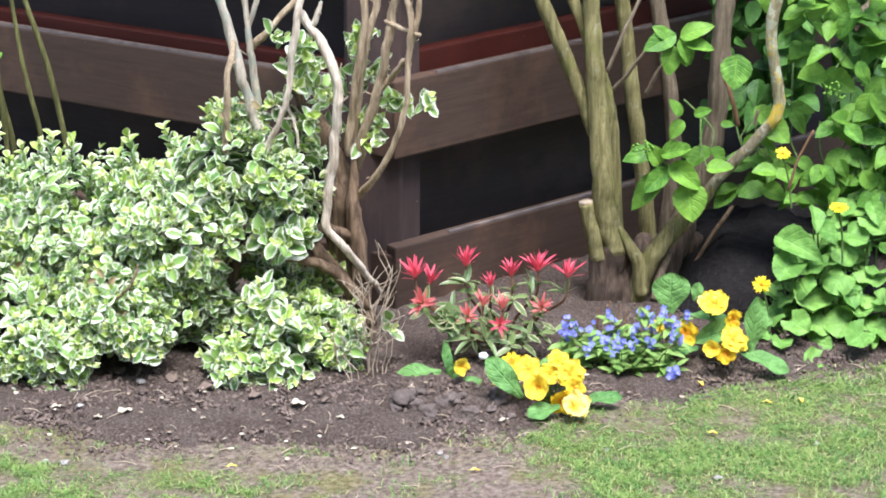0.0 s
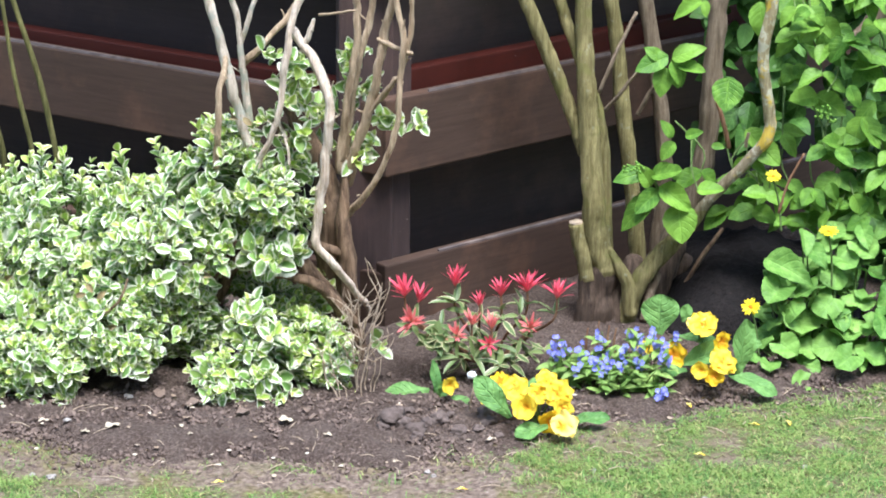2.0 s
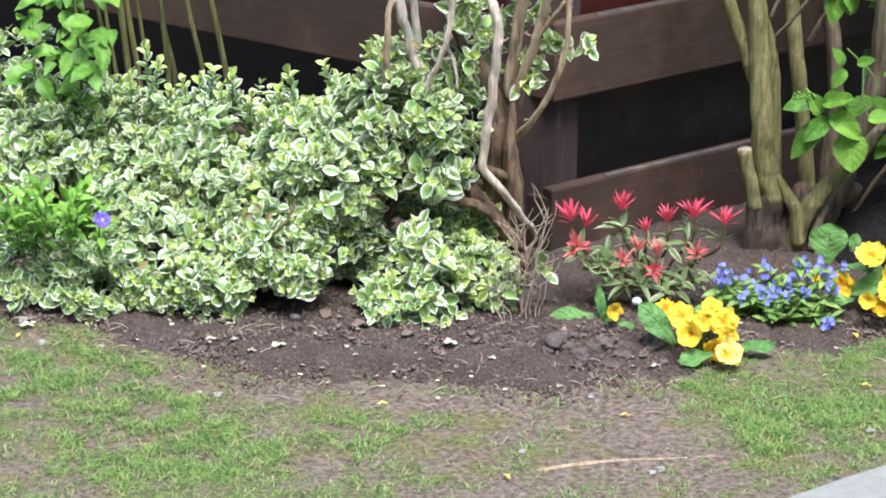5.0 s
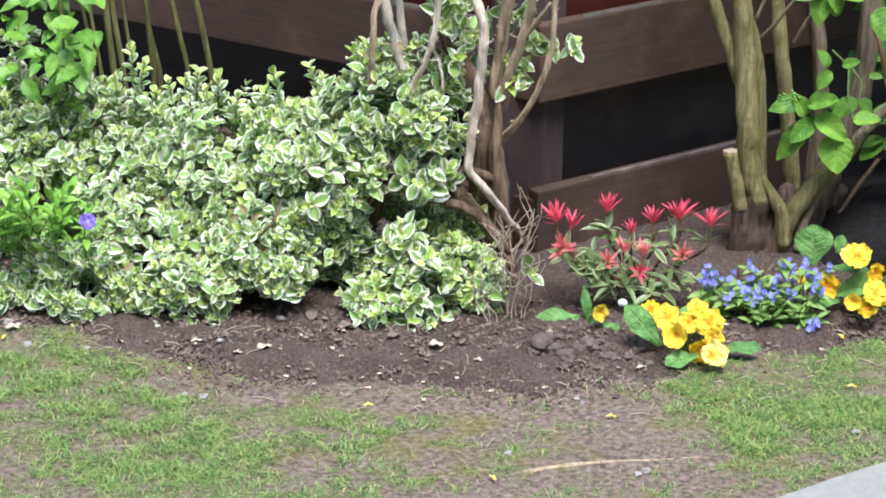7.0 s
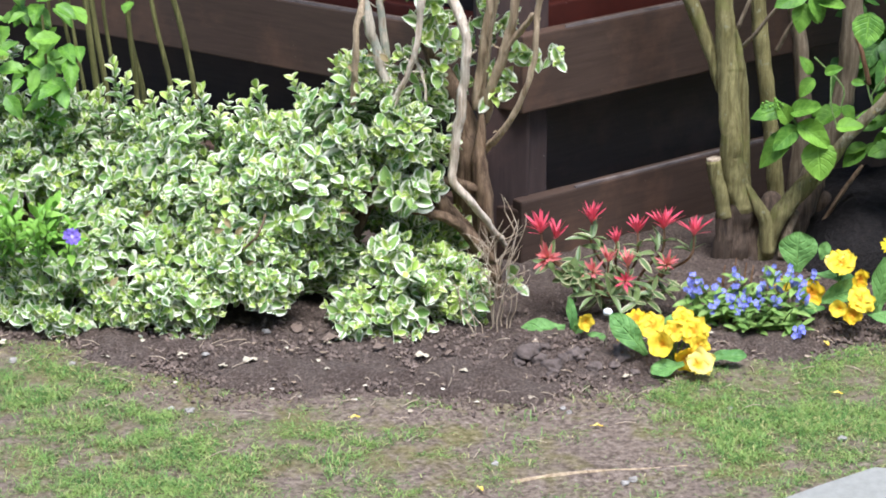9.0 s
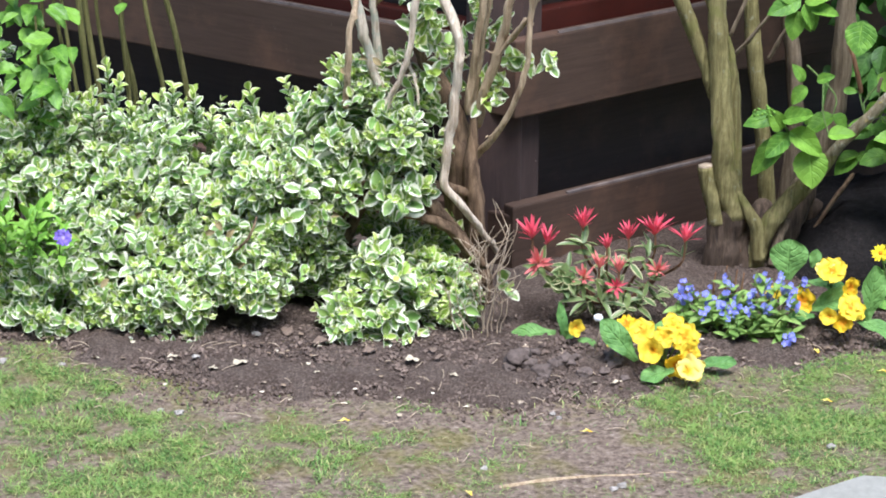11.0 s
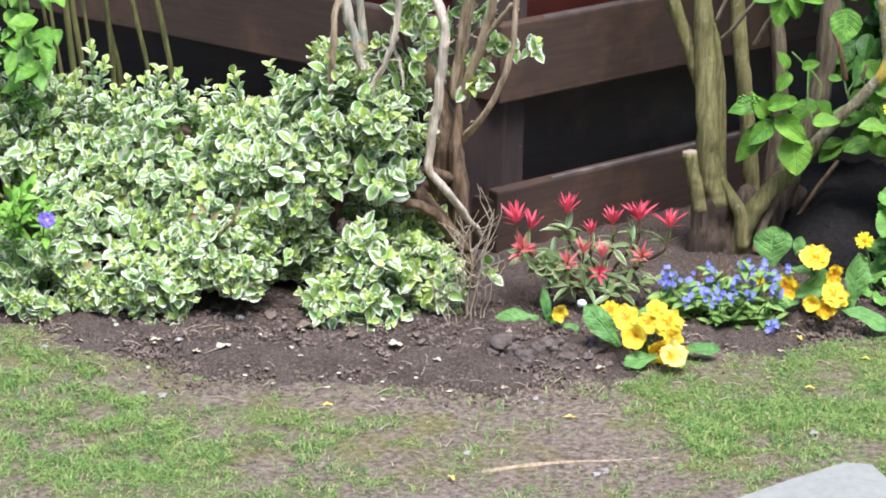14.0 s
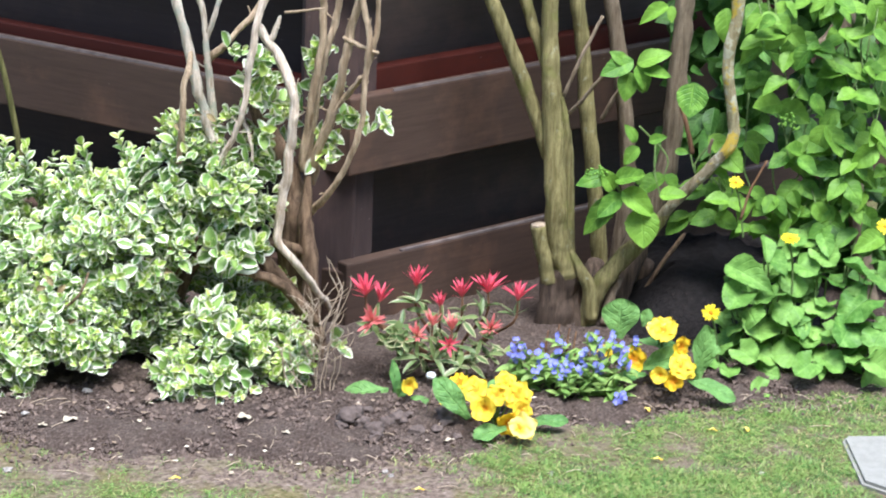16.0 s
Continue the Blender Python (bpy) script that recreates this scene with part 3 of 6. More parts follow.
    lobe((-0.500, 4.300, 0.240), (0.16, 0.07, 0.1), 90)
    lobe((-0.548, 4.040, 0.104), (0.11, 0.06, 0.05), 90)
    lobe((-0.684, 4.020, 0.076), (0.1, 0.06, 0.05), 70)
    lobe((-0.889, 4.050, 0.027), (0.1, 0.06, 0.05), 70)
    # sprigs that stand out of the top
    def sprig(top, pairs=6):
        top = V(top)
        axis = Vector((random.uniform(-0.35, 0.35), random.uniform(-0.3, 0.1), 1)).normalized()
        tube("sprig_stem", (top - axis * 0.013 * (pairs + 2), top - axis * 0.007 * pairs + unit() * 0.003, top), (0.0016, 0.0014, 0.001), M["stem"], root, "", 5, 0.1, 3)
        s = axis.cross(unit()).normalized()
        for k in range(pairs):
            q, s = top - axis * 0.0125 * k, axis.cross(s).normalized()
            for sg in (1, -1):
                a = 0.55 + 0.13 * k + random.gauss(0, 0.12)
                ln = random.uniform(0.017, 0.022) + 0.0016 * k
                (tips if k < 2 else lv).add(q, axis * math.cos(a) + s * sg * math.sin(a) + unit() * 0.15, axis + Vector((0, -0.3, 0)), ln, ln * random.uniform(0.55, 0.7))

    for c, k in (((-0.818, 4.300, 0.411), 7), ((-0.792, 4.280, 0.386), 6), ((-0.699, 4.300, 0.372), 6), ((-0.661, 4.290, 0.365), 6), ((-0.724, 4.310, 0.354), 5), ((-0.559, 4.280, 0.377), 6), ((-0.575, 4.270, 0.342), 5), ((-0.492, 4.270, 0.394), 6), ((-0.471, 4.260, 0.375), 6), ((-0.448, 4.250, 0.351), 6),
                 ((-0.751, 4.300, 0.348), 6), ((-0.627, 4.290, 0.327), 5), ((-0.522, 4.260, 0.323), 5), ((-0.775, 4.290, 0.334), 6), ((-0.399, 4.210, 0.429), 5), ((-0.426, 4.220, 0.390), 5), ((-0.850, 4.310, 0.342), 6), ((-0.681, 4.280, 0.339), 6), ((-0.605, 4.270, 0.302), 5), ((-0.878, 4.310, 0.304), 6), ((-1.041, 4.360, 0.355), 6), ((-1.001, 4.360, 0.324), 6), ((-1.061, 4.340, 0.296), 6)):
        sprig(c, k)
    # low sprigs that hang over the soil
    for c, k in (((-0.758, 3.980, 0.011), 6), ((-0.624, 3.970, 0.016), 5), ((-0.860, 4.000, 0.005), 6), ((-0.918, 4.020, 0.018), 5), ((-0.680, 3.990, 0.025), 6), ((-0.800, 4.000, 0.033), 6), ((-0.710, 4.000, 0.062), 6), ((-0.375, 3.970, 0.017), 5), ((-0.317, 3.970, 0.011), 6), ((-0.255, 3.980, 0.032), 4),
                 ((-0.977, 4.040, 0.033), 5)):
        for i in range(k):
            shoot(V(c) + Vector((random.gauss(0, 0.02), random.gauss(0, 0.015), random.gauss(0, 0.01))), Vector((random.uniform(-0.7, 0.7), -0.8, random.uniform(-0.1, 0.9))), random.uniform(0.8, 1.0), 3)
    # leaves along the bare stems
    for c, s, k in (((-0.237, 4.200, 0.555), 0.025, 9), ((-0.272, 4.200, 0.525), 0.02, 6), ((-0.141, 4.250, 0.572), 0.025, 8), ((-0.132, 4.250, 0.501), 0.025, 9), ((-0.210, 4.220, 0.479), 0.03, 9),
                    ((-0.082, 4.200, 0.464), 0.016, 5), ((-0.028, 4.180, 0.472), 0.014, 4), ((-0.133, 4.250, 0.399), 0.025, 7), ((-0.197, 4.240, 0.407), 0.03, 9), ((-0.298, 4.200, 0.464), 0.02, 5),
                    ((-0.127, 4.200, 0.388), 0.015, 3), ((-0.160, 4.050, 0.061), 0.02, 4), ((-0.092, 4.080, 0.091), 0.012, 3), ((-0.146, 4.050, 0.018), 0.01, 2), ((-0.250, 4.200, 0.423), 0.03, 8), ((-0.257, 4.180, 0.500), 0.03, 8), ((-0.218, 4.200, 0.525), 0.025, 6), ((-0.182, 4.240, 0.463), 0.03, 7), ((-0.235, 4.180, 0.378), 0.035, 9), ((-0.297, 4.170, 0.412), 0.03, 7), ((-0.161, 4.240, 0.534), 0.03, 7), ((-0.276, 4.200, 0.575), 0.02, 4), ((-0.218, 4.160, 0.445), 0.03, 6),
                    ((-0.098, 4.250, 0.522), 0.02, 3), ((-0.107, 4.220, 0.464), 0.02, 3), ((-0.077, 4.200, 0.456), 0.018, 3), ((-0.031, 4.140, 0.476), 0.02, 3), ((-0.233, 4.220, 0.560), 0.02, 3), ((-0.191, 4.240, 0.484), 0.025, 4), ((-0.117, 4.200, 0.398), 0.02, 3), ((-0.143, 4.240, 0.427), 0.02, 3), ((-0.127, 4.260, 0.570), 0.018, 3), ((-0.112, 4.220, 0.423), 0.015, 2)):
        for i in range(max(2, int(k * 0.75))):
            shoot(V(c) + unit() * s * random.uniform(0.3, 1), Vector((random.uniform(-1, 1), -0.7, random.uniform(-0.2, 1))), random.uniform(1.05, 1.4), 2)
    lv.finish(root, "leaf", 200, "foliage")
    tips.finish(root, "young_leaf", 100, "young_foliage")
    dead = Leaves(shapes, M["tan_leaf"])
    for c, s, k in (((-0.585, 4.050, 0.185), 0.03, 2), ((-0.565, 4.060, 0.212), 0.02, 1), ((-0.739, 4.100, 0.167), 0.03, 1), ((-0.564, 4.020, 0.124), 0.02, 3), ((-0.372, 4.150, 0.458), 0.01, 1), ((-0.788, 4.030, 0.131), 0.03, 3), ((-0.333, 4.150, 0.478), 0.015, 2), ((-0.390, 4.060, 0.243), 0.02, 2)):
        for i in range(k):
            dead.add(V(c) + unit() * s, (random.uniform(-1, 1), -0.5, random.uniform(-1, 0.5)), (0, -1, 0.4), 0.022, 0.011)
    dead.finish(root, "dead_leaf", 100, "foliage", "dry tan leaf")

    def stem(mat_key, radii, *pts):
        thin = 1 if mat_key == "bark_brown" else 0.84
        tube("stem", pts, [thin * r / 1060 for r in radii], M[mat_key], root, kink=0.0042, rough=0.4)
        if thin < 1 and radii[0] > 5:
            line = spline(pts, 8)
            for i in range(len(line) // 11):
                p = random.choice(line[3:])
                d = (unit() + Vector((0, -0.4, 0.5))).normalized()
                ln = radii[0] / 1060 + random.uniform(0.004, 0.022)
                tube("twig", (p, p + d * ln * 0.6 + unit() * 0.002, p + d * ln + unit() * 0.004), (0.0018, 0.0014, 0.0009), M[mat_key], root, "", 5, 0.3, 2)

    # the thick fibrous trunk and what springs from it
    stem("bark_brown", (42, 37, 36, 34, 12), (-0.153, 4.230, -0.038), (-0.157, 4.240, 0.040), (-0.168, 4.240, 0.127), (-0.175, 4.240, 0.223), (-0.185, 4.240, 0.306), (-0.193, 4.240, 0.369))
    stem("bark_brown", (20, 18, 17, 14, 6), (-0.131, 4.190, -0.038), (-0.140, 4.190, 0.081), (-0.148, 4.190, 0.187), (-0.158, 4.190, 0.281), (-0.157, 4.200, 0.361))
    stem("bark_brown", (15, 14, 13, 13, 10), (-0.127, 4.160, 0.071), (-0.171, 4.160, 0.144), (-0.217, 4.150, 0.204), (-0.257, 4.150, 0.245), (-0.297, 4.150, 0.260))
    stem("bark_brown", (10, 10, 9, 7), (-0.137, 4.150, 0.107), (-0.182, 4.140, 0.167), (-0.226, 4.130, 0.196), (-0.270, 4.130, 0.203))
    stem("bark_brown", (9, 9, 8), (-0.155, 4.190, 0.219), (-0.199, 4.170, 0.240), (-0.242, 4.150, 0.253))
    stem("bark_brown", (17, 16, 14, 12), (-0.399, 4.220, -0.058), (-0.391, 4.200, 0.070), (-0.372, 4.180, 0.163), (-0.327, 4.160, 0.235))
    stem("bark_brown", (14, 13, 12, 9), (-0.195, 4.210, 0.365), (-0.211, 4.210, 0.416), (-0.239, 4.210, 0.451), (-0.261, 4.210, 0.506))
    stem("bark_brown", (9, 8, 7), (-0.206, 4.220, 0.395), (-0.247, 4.210, 0.419), (-0.277, 4.210, 0.460))
    # pale and lichened stems
    stem("bark_pale", (6, 8, 9.5, 10, 11, 11, 10, 9), (-0.111, 4.220, 0.104), (-0.133, 4.170, 0.156), (-0.172, 4.130, 0.221), (-0.200, 4.120, 0.265), (-0.198, 4.120, 0.316), (-0.188, 4.120, 0.383), (-0.181, 4.120, 0.458), (-0.177, 4.120, 0.513), (-0.202, 4.130, 0.577), (-0.222, 4.140, 0.610), (-0.239, 4.150, 0.633))
    stem("bark_grey", (7, 6, 4), (-0.222, 4.140, 0.610), (-0.213, 4.140, 0.630), (-0.205, 4.150, 0.652))
    stem("bark_grey", (12, 11, 11, 10, 10), (-0.298, 4.170, 0.338), (-0.308, 4.170, 0.394), (-0.330, 4.170, 0.459), (-0.348, 4.170, 0.529), (-0.364, 4.180, 0.600), (-0.385, 4.190, 0.666), (-0.397, 4.200, 0.722))
    stem("bark_grey", (8, 8, 7, 7), (-0.314, 4.200, 0.395), (-0.323, 4.200, 0.466), (-0.329, 4.200, 0.527), (-0.335, 4.200, 0.606), (-0.348, 4.210, 0.673), (-0.355, 4.210, 0.722))
    stem("bark_grey", (6, 6, 5), (-0.335, 4.200, 0.591), (-0.323, 4.200, 0.627), (-0.309, 4.200, 0.667), (-0.292, 4.210, 0.714))
    stem("bark_tan", (8, 7, 6), (-0.335, 4.220, 0.553), (-0.304, 4.220, 0.584), (-0.264, 4.230, 0.625), (-0.226, 4.240, 0.680))
    stem("bark_pale", (7, 7, 8, 8, 8), (-0.306, 4.140, 0.383), (-0.296, 4.130, 0.418), (-0.272, 4.120, 0.470), (-0.260, 4.120, 0.525), (-0.253, 4.120, 0.589), (-0.245, 4.120, 0.643), (-0.230, 4.130, 0.685), (-0.214, 4.140, 0.741))
    stem("bark_tan", (7, 7, 6), (-0.375, 4.150, 0.393), (-0.370, 4.140, 0.456), (-0.366, 4.140, 0.511), (-0.362, 4.150, 0.553), (-0.358, 4.170, 0.578))
    stem("bark_tan", (10, 8, 7, 7), (-0.165, 4.220, 0.363), (-0.158, 4.210, 0.449), (-0.142, 4.200, 0.553), (-0.136, 4.200, 0.623), (-0.134, 4.200, 0.672), (-0.133, 4.200, 0.731))
    stem("bark_tan", (8, 8, 7, 7), (-0.157, 4.230, 0.361), (-0.148, 4.230, 0.454), (-0.134, 4.220, 0.558), (-0.118, 4.220, 0.624), (-0.107, 4.220, 0.669), (-0.099, 4.220, 0.728))
    stem("bark_tan", (12, 11, 9, 9, 8), (-0.149, 4.220, 0.343), (-0.140, 4.200, 0.401), (-0.115, 4.190, 0.478), (-0.099, 4.180, 0.550), (-0.087, 4.180, 0.605), (-0.075, 4.180, 0.679), (-0.071, 4.180, 0.738))
    stem("bark_tan", (9, 8, 7, 6.5, 6, 6), (-0.151, 4.200, 0.295), (-0.121, 4.170, 0.334), (-0.089, 4.150, 0.391), (-0.065, 4.140, 0.466), (-0.060, 4.140, 0.551), (-0.054, 4.140, 0.611), (-0.063, 4.150, 0.667), (-0.072, 4.160, 0.732))
    stem("bark_tan", (6, 6, 5, 5), (-0.058, 4.150, 0.569), (-0.047, 4.150, 0.613), (-0.039, 4.150, 0.668), (-0.038, 4.150, 0.736))
    stem("bark_tan", (8, 7, 6), (-0.119, 4.190, 0.471), (-0.094, 4.180, 0.508), (-0.065, 4.150, 0.549))
    stem("bark_tan", (5, 5, 4), (-0.095, 4.180, 0.611), (-0.069, 4.160, 0.601), (-0.040, 4.140, 0.598))
    stem("bark_pale", (4, 4, 3), (-0.270, 4.200, 0.463), (-0.256, 4.170, 0.436), (-0.250, 4.160, 0.394))
    stem("bark_tan", (3, 2.5, 2), (-0.199, 4.200, 0.650), (-0.165, 4.180, 0.658), (-0.131, 4.160, 0.664))
    stem("bark_brown", (4, 3.5, 3), (-0.390, 4.140, 0.175), (-0.361, 4.130, 0.223), (-0.339, 4.120, 0.266))
    stem("bark_brown", (3, 2.5, 2), (-0.563, 4.050, 0.152), (-0.537, 4.040, 0.182), (-0.520, 4.050, 0.215))
    stem("bark_brown", (14, 12, 10, 8), (-0.544, 4.200, -0.063), (-0.555, 4.250, 0.048), (-0.594, 4.260, 0.131), (-0.643, 4.280, 0.210))
    stem("bark_brown", (12, 10, 8), (-0.738, 4.200, -0.074), (-0.778, 4.240, 0.052), (-0.822, 4.300, 0.171))
    stem("bark_brown", (12, 10, 7), (-0.955, 4.220, -0.072), (-0.988, 4.280, 0.081), (-1.024, 4.350, 0.209))
    stem("dry", (3, 3, 2), (-0.427, 4.050, -0.012), (-0.467, 4.050, 0.010), (-0.502, 4.060, 0.024))
    stem("dry", (3, 3, 2), (-0.420, 4.030, -0.002), (-0.472, 4.030, -0.000), (-0.499, 4.050, 0.011))


bush()


# ---- dry twigs and canes ----
def dry_shrub():
    root = thing("dry_shrub", (-0.125, 3.992, 0.000), "small dead shrub of bare pale twigs", "shrub")

    def twig(r, *pts):
        tube("twig", pts, (0.42 * r / 1050, 0.3 * r / 1050, 0.18 * r / 1050), M["dry"], root, "", 6, 0.15, 2, kink=0.006)

    twig(4, (-0.129, 4.030, -0.021), (-0.126, 4.040, 0.064), (-0.116, 4.050, 0.144), (-0.091, 4.060, 0.202), (-0.112, 4.070, 0.250))
    twig(4, (-0.126, 4.030, -0.016), (-0.131, 4.050, 0.081), (-0.145, 4.060, 0.140), (-0.169, 4.060, 0.181))
    twig(4, (-0.121, 4.020, -0.012), (-0.113, 4.030, 0.089), (-0.091, 4.030, 0.172), (-0.087, 4.040, 0.219))
    twig(3, (-0.126, 4.040, 0.064), (-0.120, 4.030, 0.131), (-0.124, 4.030, 0.192), (-0.111, 4.030, 0.223))
    twig(3, (-0.120, 4.030, 0.089), (-0.100, 4.020, 0.124), (-0.067, 4.020, 0.134))
    twig(3, (-0.130, 4.040, 0.096), (-0.154, 4.030, 0.131), (-0.173, 4.030, 0.172))
    twig(4, (-0.151, 4.000, 0.007), (-0.178, 4.010, 0.055), (-0.188, 4.020, 0.103), (-0.217, 4.020, 0.103))
    twig(3, (-0.151, 4.000, 0.007), (-0.166, 4.000, 0.080), (-0.177, 4.000, 0.121), (-0.162, 4.010, 0.169))
    twig(3, (-0.140, 4.000, -0.003), (-0.149, 4.000, 0.038), (-0.188, 4.020, 0.093), (-0.207, 4.020, 0.124))
    twig(3, (-0.113, 4.040, 0.127), (-0.081, 4.050, 0.185), (-0.076, 4.050, 0.226))
    twig(3, (-0.140, 4.050, 0.133), (-0.135, 4.050, 0.175), (-0.147, 4.050, 0.206))
    twig(3, (-0.091, 4.050, 0.185), (-0.108, 4.060, 0.228), (-0.114, 4.060, 0.258))
    twig(3, (-0.132, 4.040, 0.085), (-0.105, 4.040, 0.142), (-0.093, 4.040, 0.178))
    rnd = random.Random(5)
    for i in range(46):
        p = V((-0.125, 4.035, 0.1)) + Vector((rnd.gauss(0, 0.022), rnd.gauss(0, 0.015), rnd.uniform(-0.05, 0.08)))
        d = Vector((rnd.uniform(-0.8, 0.8), rnd.uniform(-0.5, 0.4), rnd.uniform(0.3, 1))) * rnd.uniform(0.03, 0.06)
        twig(2.6, p, p + d * 0.5 + unit() * 0.006, p + d)
    for x, y0 in ((668, 600), (682, 590), (645, 610), (690, 610)):
        twig(4, (-0.114, 4.030, -0.022), V((-0.110, 4.050, 0.029)) + Vector(((x - 668) / 1400, 0, 0)), V((-0.113, 4.050, 0.081)) + Vector(((x - 668) / 900, 0, 0)))


dry_shrub()


def canes():
    root = thing("cane_clump", (-0.845, 4.379, 0.000), "clump of tall slender green canes with bright leaves", "shrub")

    def cane(r, *pts):
        tube("cane", pts, (r / 1050, r / 1050, 0.8 * r / 1050), M["cane"], root, "", 7, 0.06, 4)

    cane(5, (-0.742, 4.500, 0.215), (-0.750, 4.500, 0.315), (-0.777, 4.500, 0.456), (-0.805, 4.520, 0.664))
    cane(6, (-0.701, 4.520, 0.242), (-0.713, 4.520, 0.331), (-0.736, 4.520, 0.451), (-0.773, 4.520, 0.579), (-0.798, 4.540, 0.659))
    cane(5, (-0.809, 4.480, 0.221), (-0.812, 4.480, 0.320), (-0.821, 4.480, 0.450), (-0.827, 4.500, 0.668))
    cane(7, (-0.875, 4.460, 0.228), (-0.881, 4.460, 0.305), (-0.894, 4.460, 0.466), (-0.909, 4.500, 0.668))
    cane(6, (-0.858, 4.470, 0.225), (-0.866, 4.470, 0.313), (-0.888, 4.480, 0.483), (-0.893, 4.500, 0.668))
    cane(4, (-0.889, 4.440, 0.234), (-0.900, 4.440, 0.311), (-0.925, 4.460, 0.466), (-0.946, 4.480, 0.672))
    cane(4, (-0.853, 4.500, 0.226), (-0.857, 4.500, 0.337), (-0.871, 4.500, 0.477), (-0.868, 4.500, 0.668))
    cane(4, (-0.927, 4.500, 0.226), (-0.930, 4.500, 0.337), (-0.950, 4.500, 0.477), (-0.960, 4.500, 0.668))
    cane(6, (-0.807, 4.540, 0.214), (-0.812, 4.540, 0.303), (-0.832, 4.540, 0.424), (-0.822, 4.540, 0.659))
    cane(4, (-0.959, 4.500, 0.215), (-0.967, 4.500, 0.337), (-0.973, 4.500, 0.477), (-0.971, 4.500, 0.668))
    cane(3, (-0.952, 4.360, 0.162), (-0.950, 4.360, 0.259), (-0.948, 4.340, 0.383), (-0.951, 4.340, 0.488))
    shapes = [blade(9, oval(0.8, 0.9, 0.5), f, c, 0.02, 2, 0, 0.07) for f, c in ((0.12, 0.15), (0.18, 0.25), (0.06, 0.05))]
    lv = Leaves(shapes, M["kerria"])
    for c, s, k in (((-0.987, 4.340, 0.404), 0.05, 16), ((-0.934, 4.320, 0.389), 0.05, 12), ((-0.945, 4.360, 0.482), 0.06, 14), ((-1.005, 4.400, 0.472), 0.05, 9), ((-1.020, 4.420, 0.530), 0.05, 8),
                    ((-0.949, 4.320, 0.304), 0.04, 7), ((-0.958, 4.400, 0.555), 0.06, 10), ((-1.051, 4.450, 0.554), 0.05, 7), ((-0.919, 4.420, 0.592), 0.05, 6), ((-1.033, 4.360, 0.461), 0.03, 4), ((-0.808, 4.450, 0.485), 0.015, 2), ((-0.898, 4.300, 0.257), 0.02, 3), ((-0.940, 4.270, 0.367), 0.05, 9), ((-1.014, 4.290, 0.371), 0.05, 6), ((-0.906, 4.300, 0.436), 0.04, 8)):
        for i in range(int(k * 0.7 + 0.5)):
            d = Vector((random.uniform(-1, 1), -0.6 + random.gauss(0, 0.3), random.uniform(-0.8, 0.35)))
            ln = random.uniform(0.034, 0.062)
            lv.add(V(c) + unit() * s * random.uniform(0.2, 1), d, (random.gauss(0, 0.3), -0.55, 1), ln, ln * 0.55)
    lv.finish(root, "leaf", 300)


canes()


# ---- periwinkle ----
def flower(parent, c, facing, r, petals, shape, petal_mat, eye_mat=None, name="flower", tilt=0.35, wide=1.0, eye=0.14):
    """A flower head: an eye with its petals round it."""
    z = V(facing).normalized()
    x = z.cross(Vector((0.2, 0.3, 1))).normalized()
    y = z.cross(x)
    bm = bmesh.new()
    bmesh.ops.create_icosphere(bm, subdivisions=1, radius=r * eye, matrix=Matrix.Translation(V(c)) @ z.to_track_quat("Z", "Y").to_matrix().to_4x4() @ Matrix.Diagonal((1, 1, 0.6, 1)))
    head = part(name, bm, eye_mat or petal_mat, parent, "", True)
    me = mesh("petal", *shape[:2], petal_mat, shape[2])
    turn = random.random() * 6
    for k in range(petals):
        a = turn + 2 * math.pi * k / petals + random.gauss(0, 0.06)
        d = (x * math.cos(a) + y * math.sin(a)) * math.cos(tilt) + z * math.sin(tilt + random.gauss(0, 0.12))
        sx = d.cross(z).normalized()
        sz = sx.cross(d)
        q = r * random.uniform(0.92, 1.06)
        m = Matrix((sx * q * wide, d * q, sz * q)).transposed().to_4x4()
        m.translation = V(c) + d * r * 0.05
        piece("petal", me, head, "", m)
    return head


PETAL = blade(9, cup, 0.1, 0.16, 0.13, 3, 0.16)
LONG_PETAL = blade(5, oval(1.2, 0.6, 0.5), 0.05, 0.1, 0, 1)


def periwinkle():
    root = thing("periwinkle", (-0.977, 4.150, 0.000), "bright green periwinkle with one violet flower", "plant")
    shapes = [blade(6, oval(0.85, 0.9, 0.5), f, c) for f, c in ((0.1, 0.15), (0.07, 0.3), (0.13, 0.0))]
    lv = Leaves(shapes, M["vinca"])
    c = V((-0.947, 4.050, 0.193))
    for i in range(26):
        n = unit()
        p = c + Vector((n.x * 0.1, n.y * 0.06, n.z * 0.028))
        axis = (Vector((n.x * 0.6, -0.3, 1)) + unit() * 0.4).normalized()
        s = axis.cross(unit()).normalized()
        tube("stem", (p - axis * 0.08, p - axis * 0.04 + unit() * 0.006, p), (0.0016, 0.0013, 0.001), M["stem"], root, "", 5, 0.0, 3)
        for k in range(4):
            for sg in (1, -1):
                t = s if k % 2 else axis.cross(s)
                d = axis * math.cos(0.5 + 0.28 * k) + t * sg * math.sin(0.5 + 0.28 * k)
                ln = random.uniform(0.024, 0.038)
                lv.add(p - axis * 0.017 * k, d, axis + unit() * 0.2, ln, ln * 0.42)
    lv.finish(root, "leaf", 300)
    flower(root, (-0.841, 3.970, 0.202), (0.25, -1, 0.35), 0.0145, 5, PETAL, M["violet"], M["white"], tilt=0.15, wide=1.0)


periwinkle()


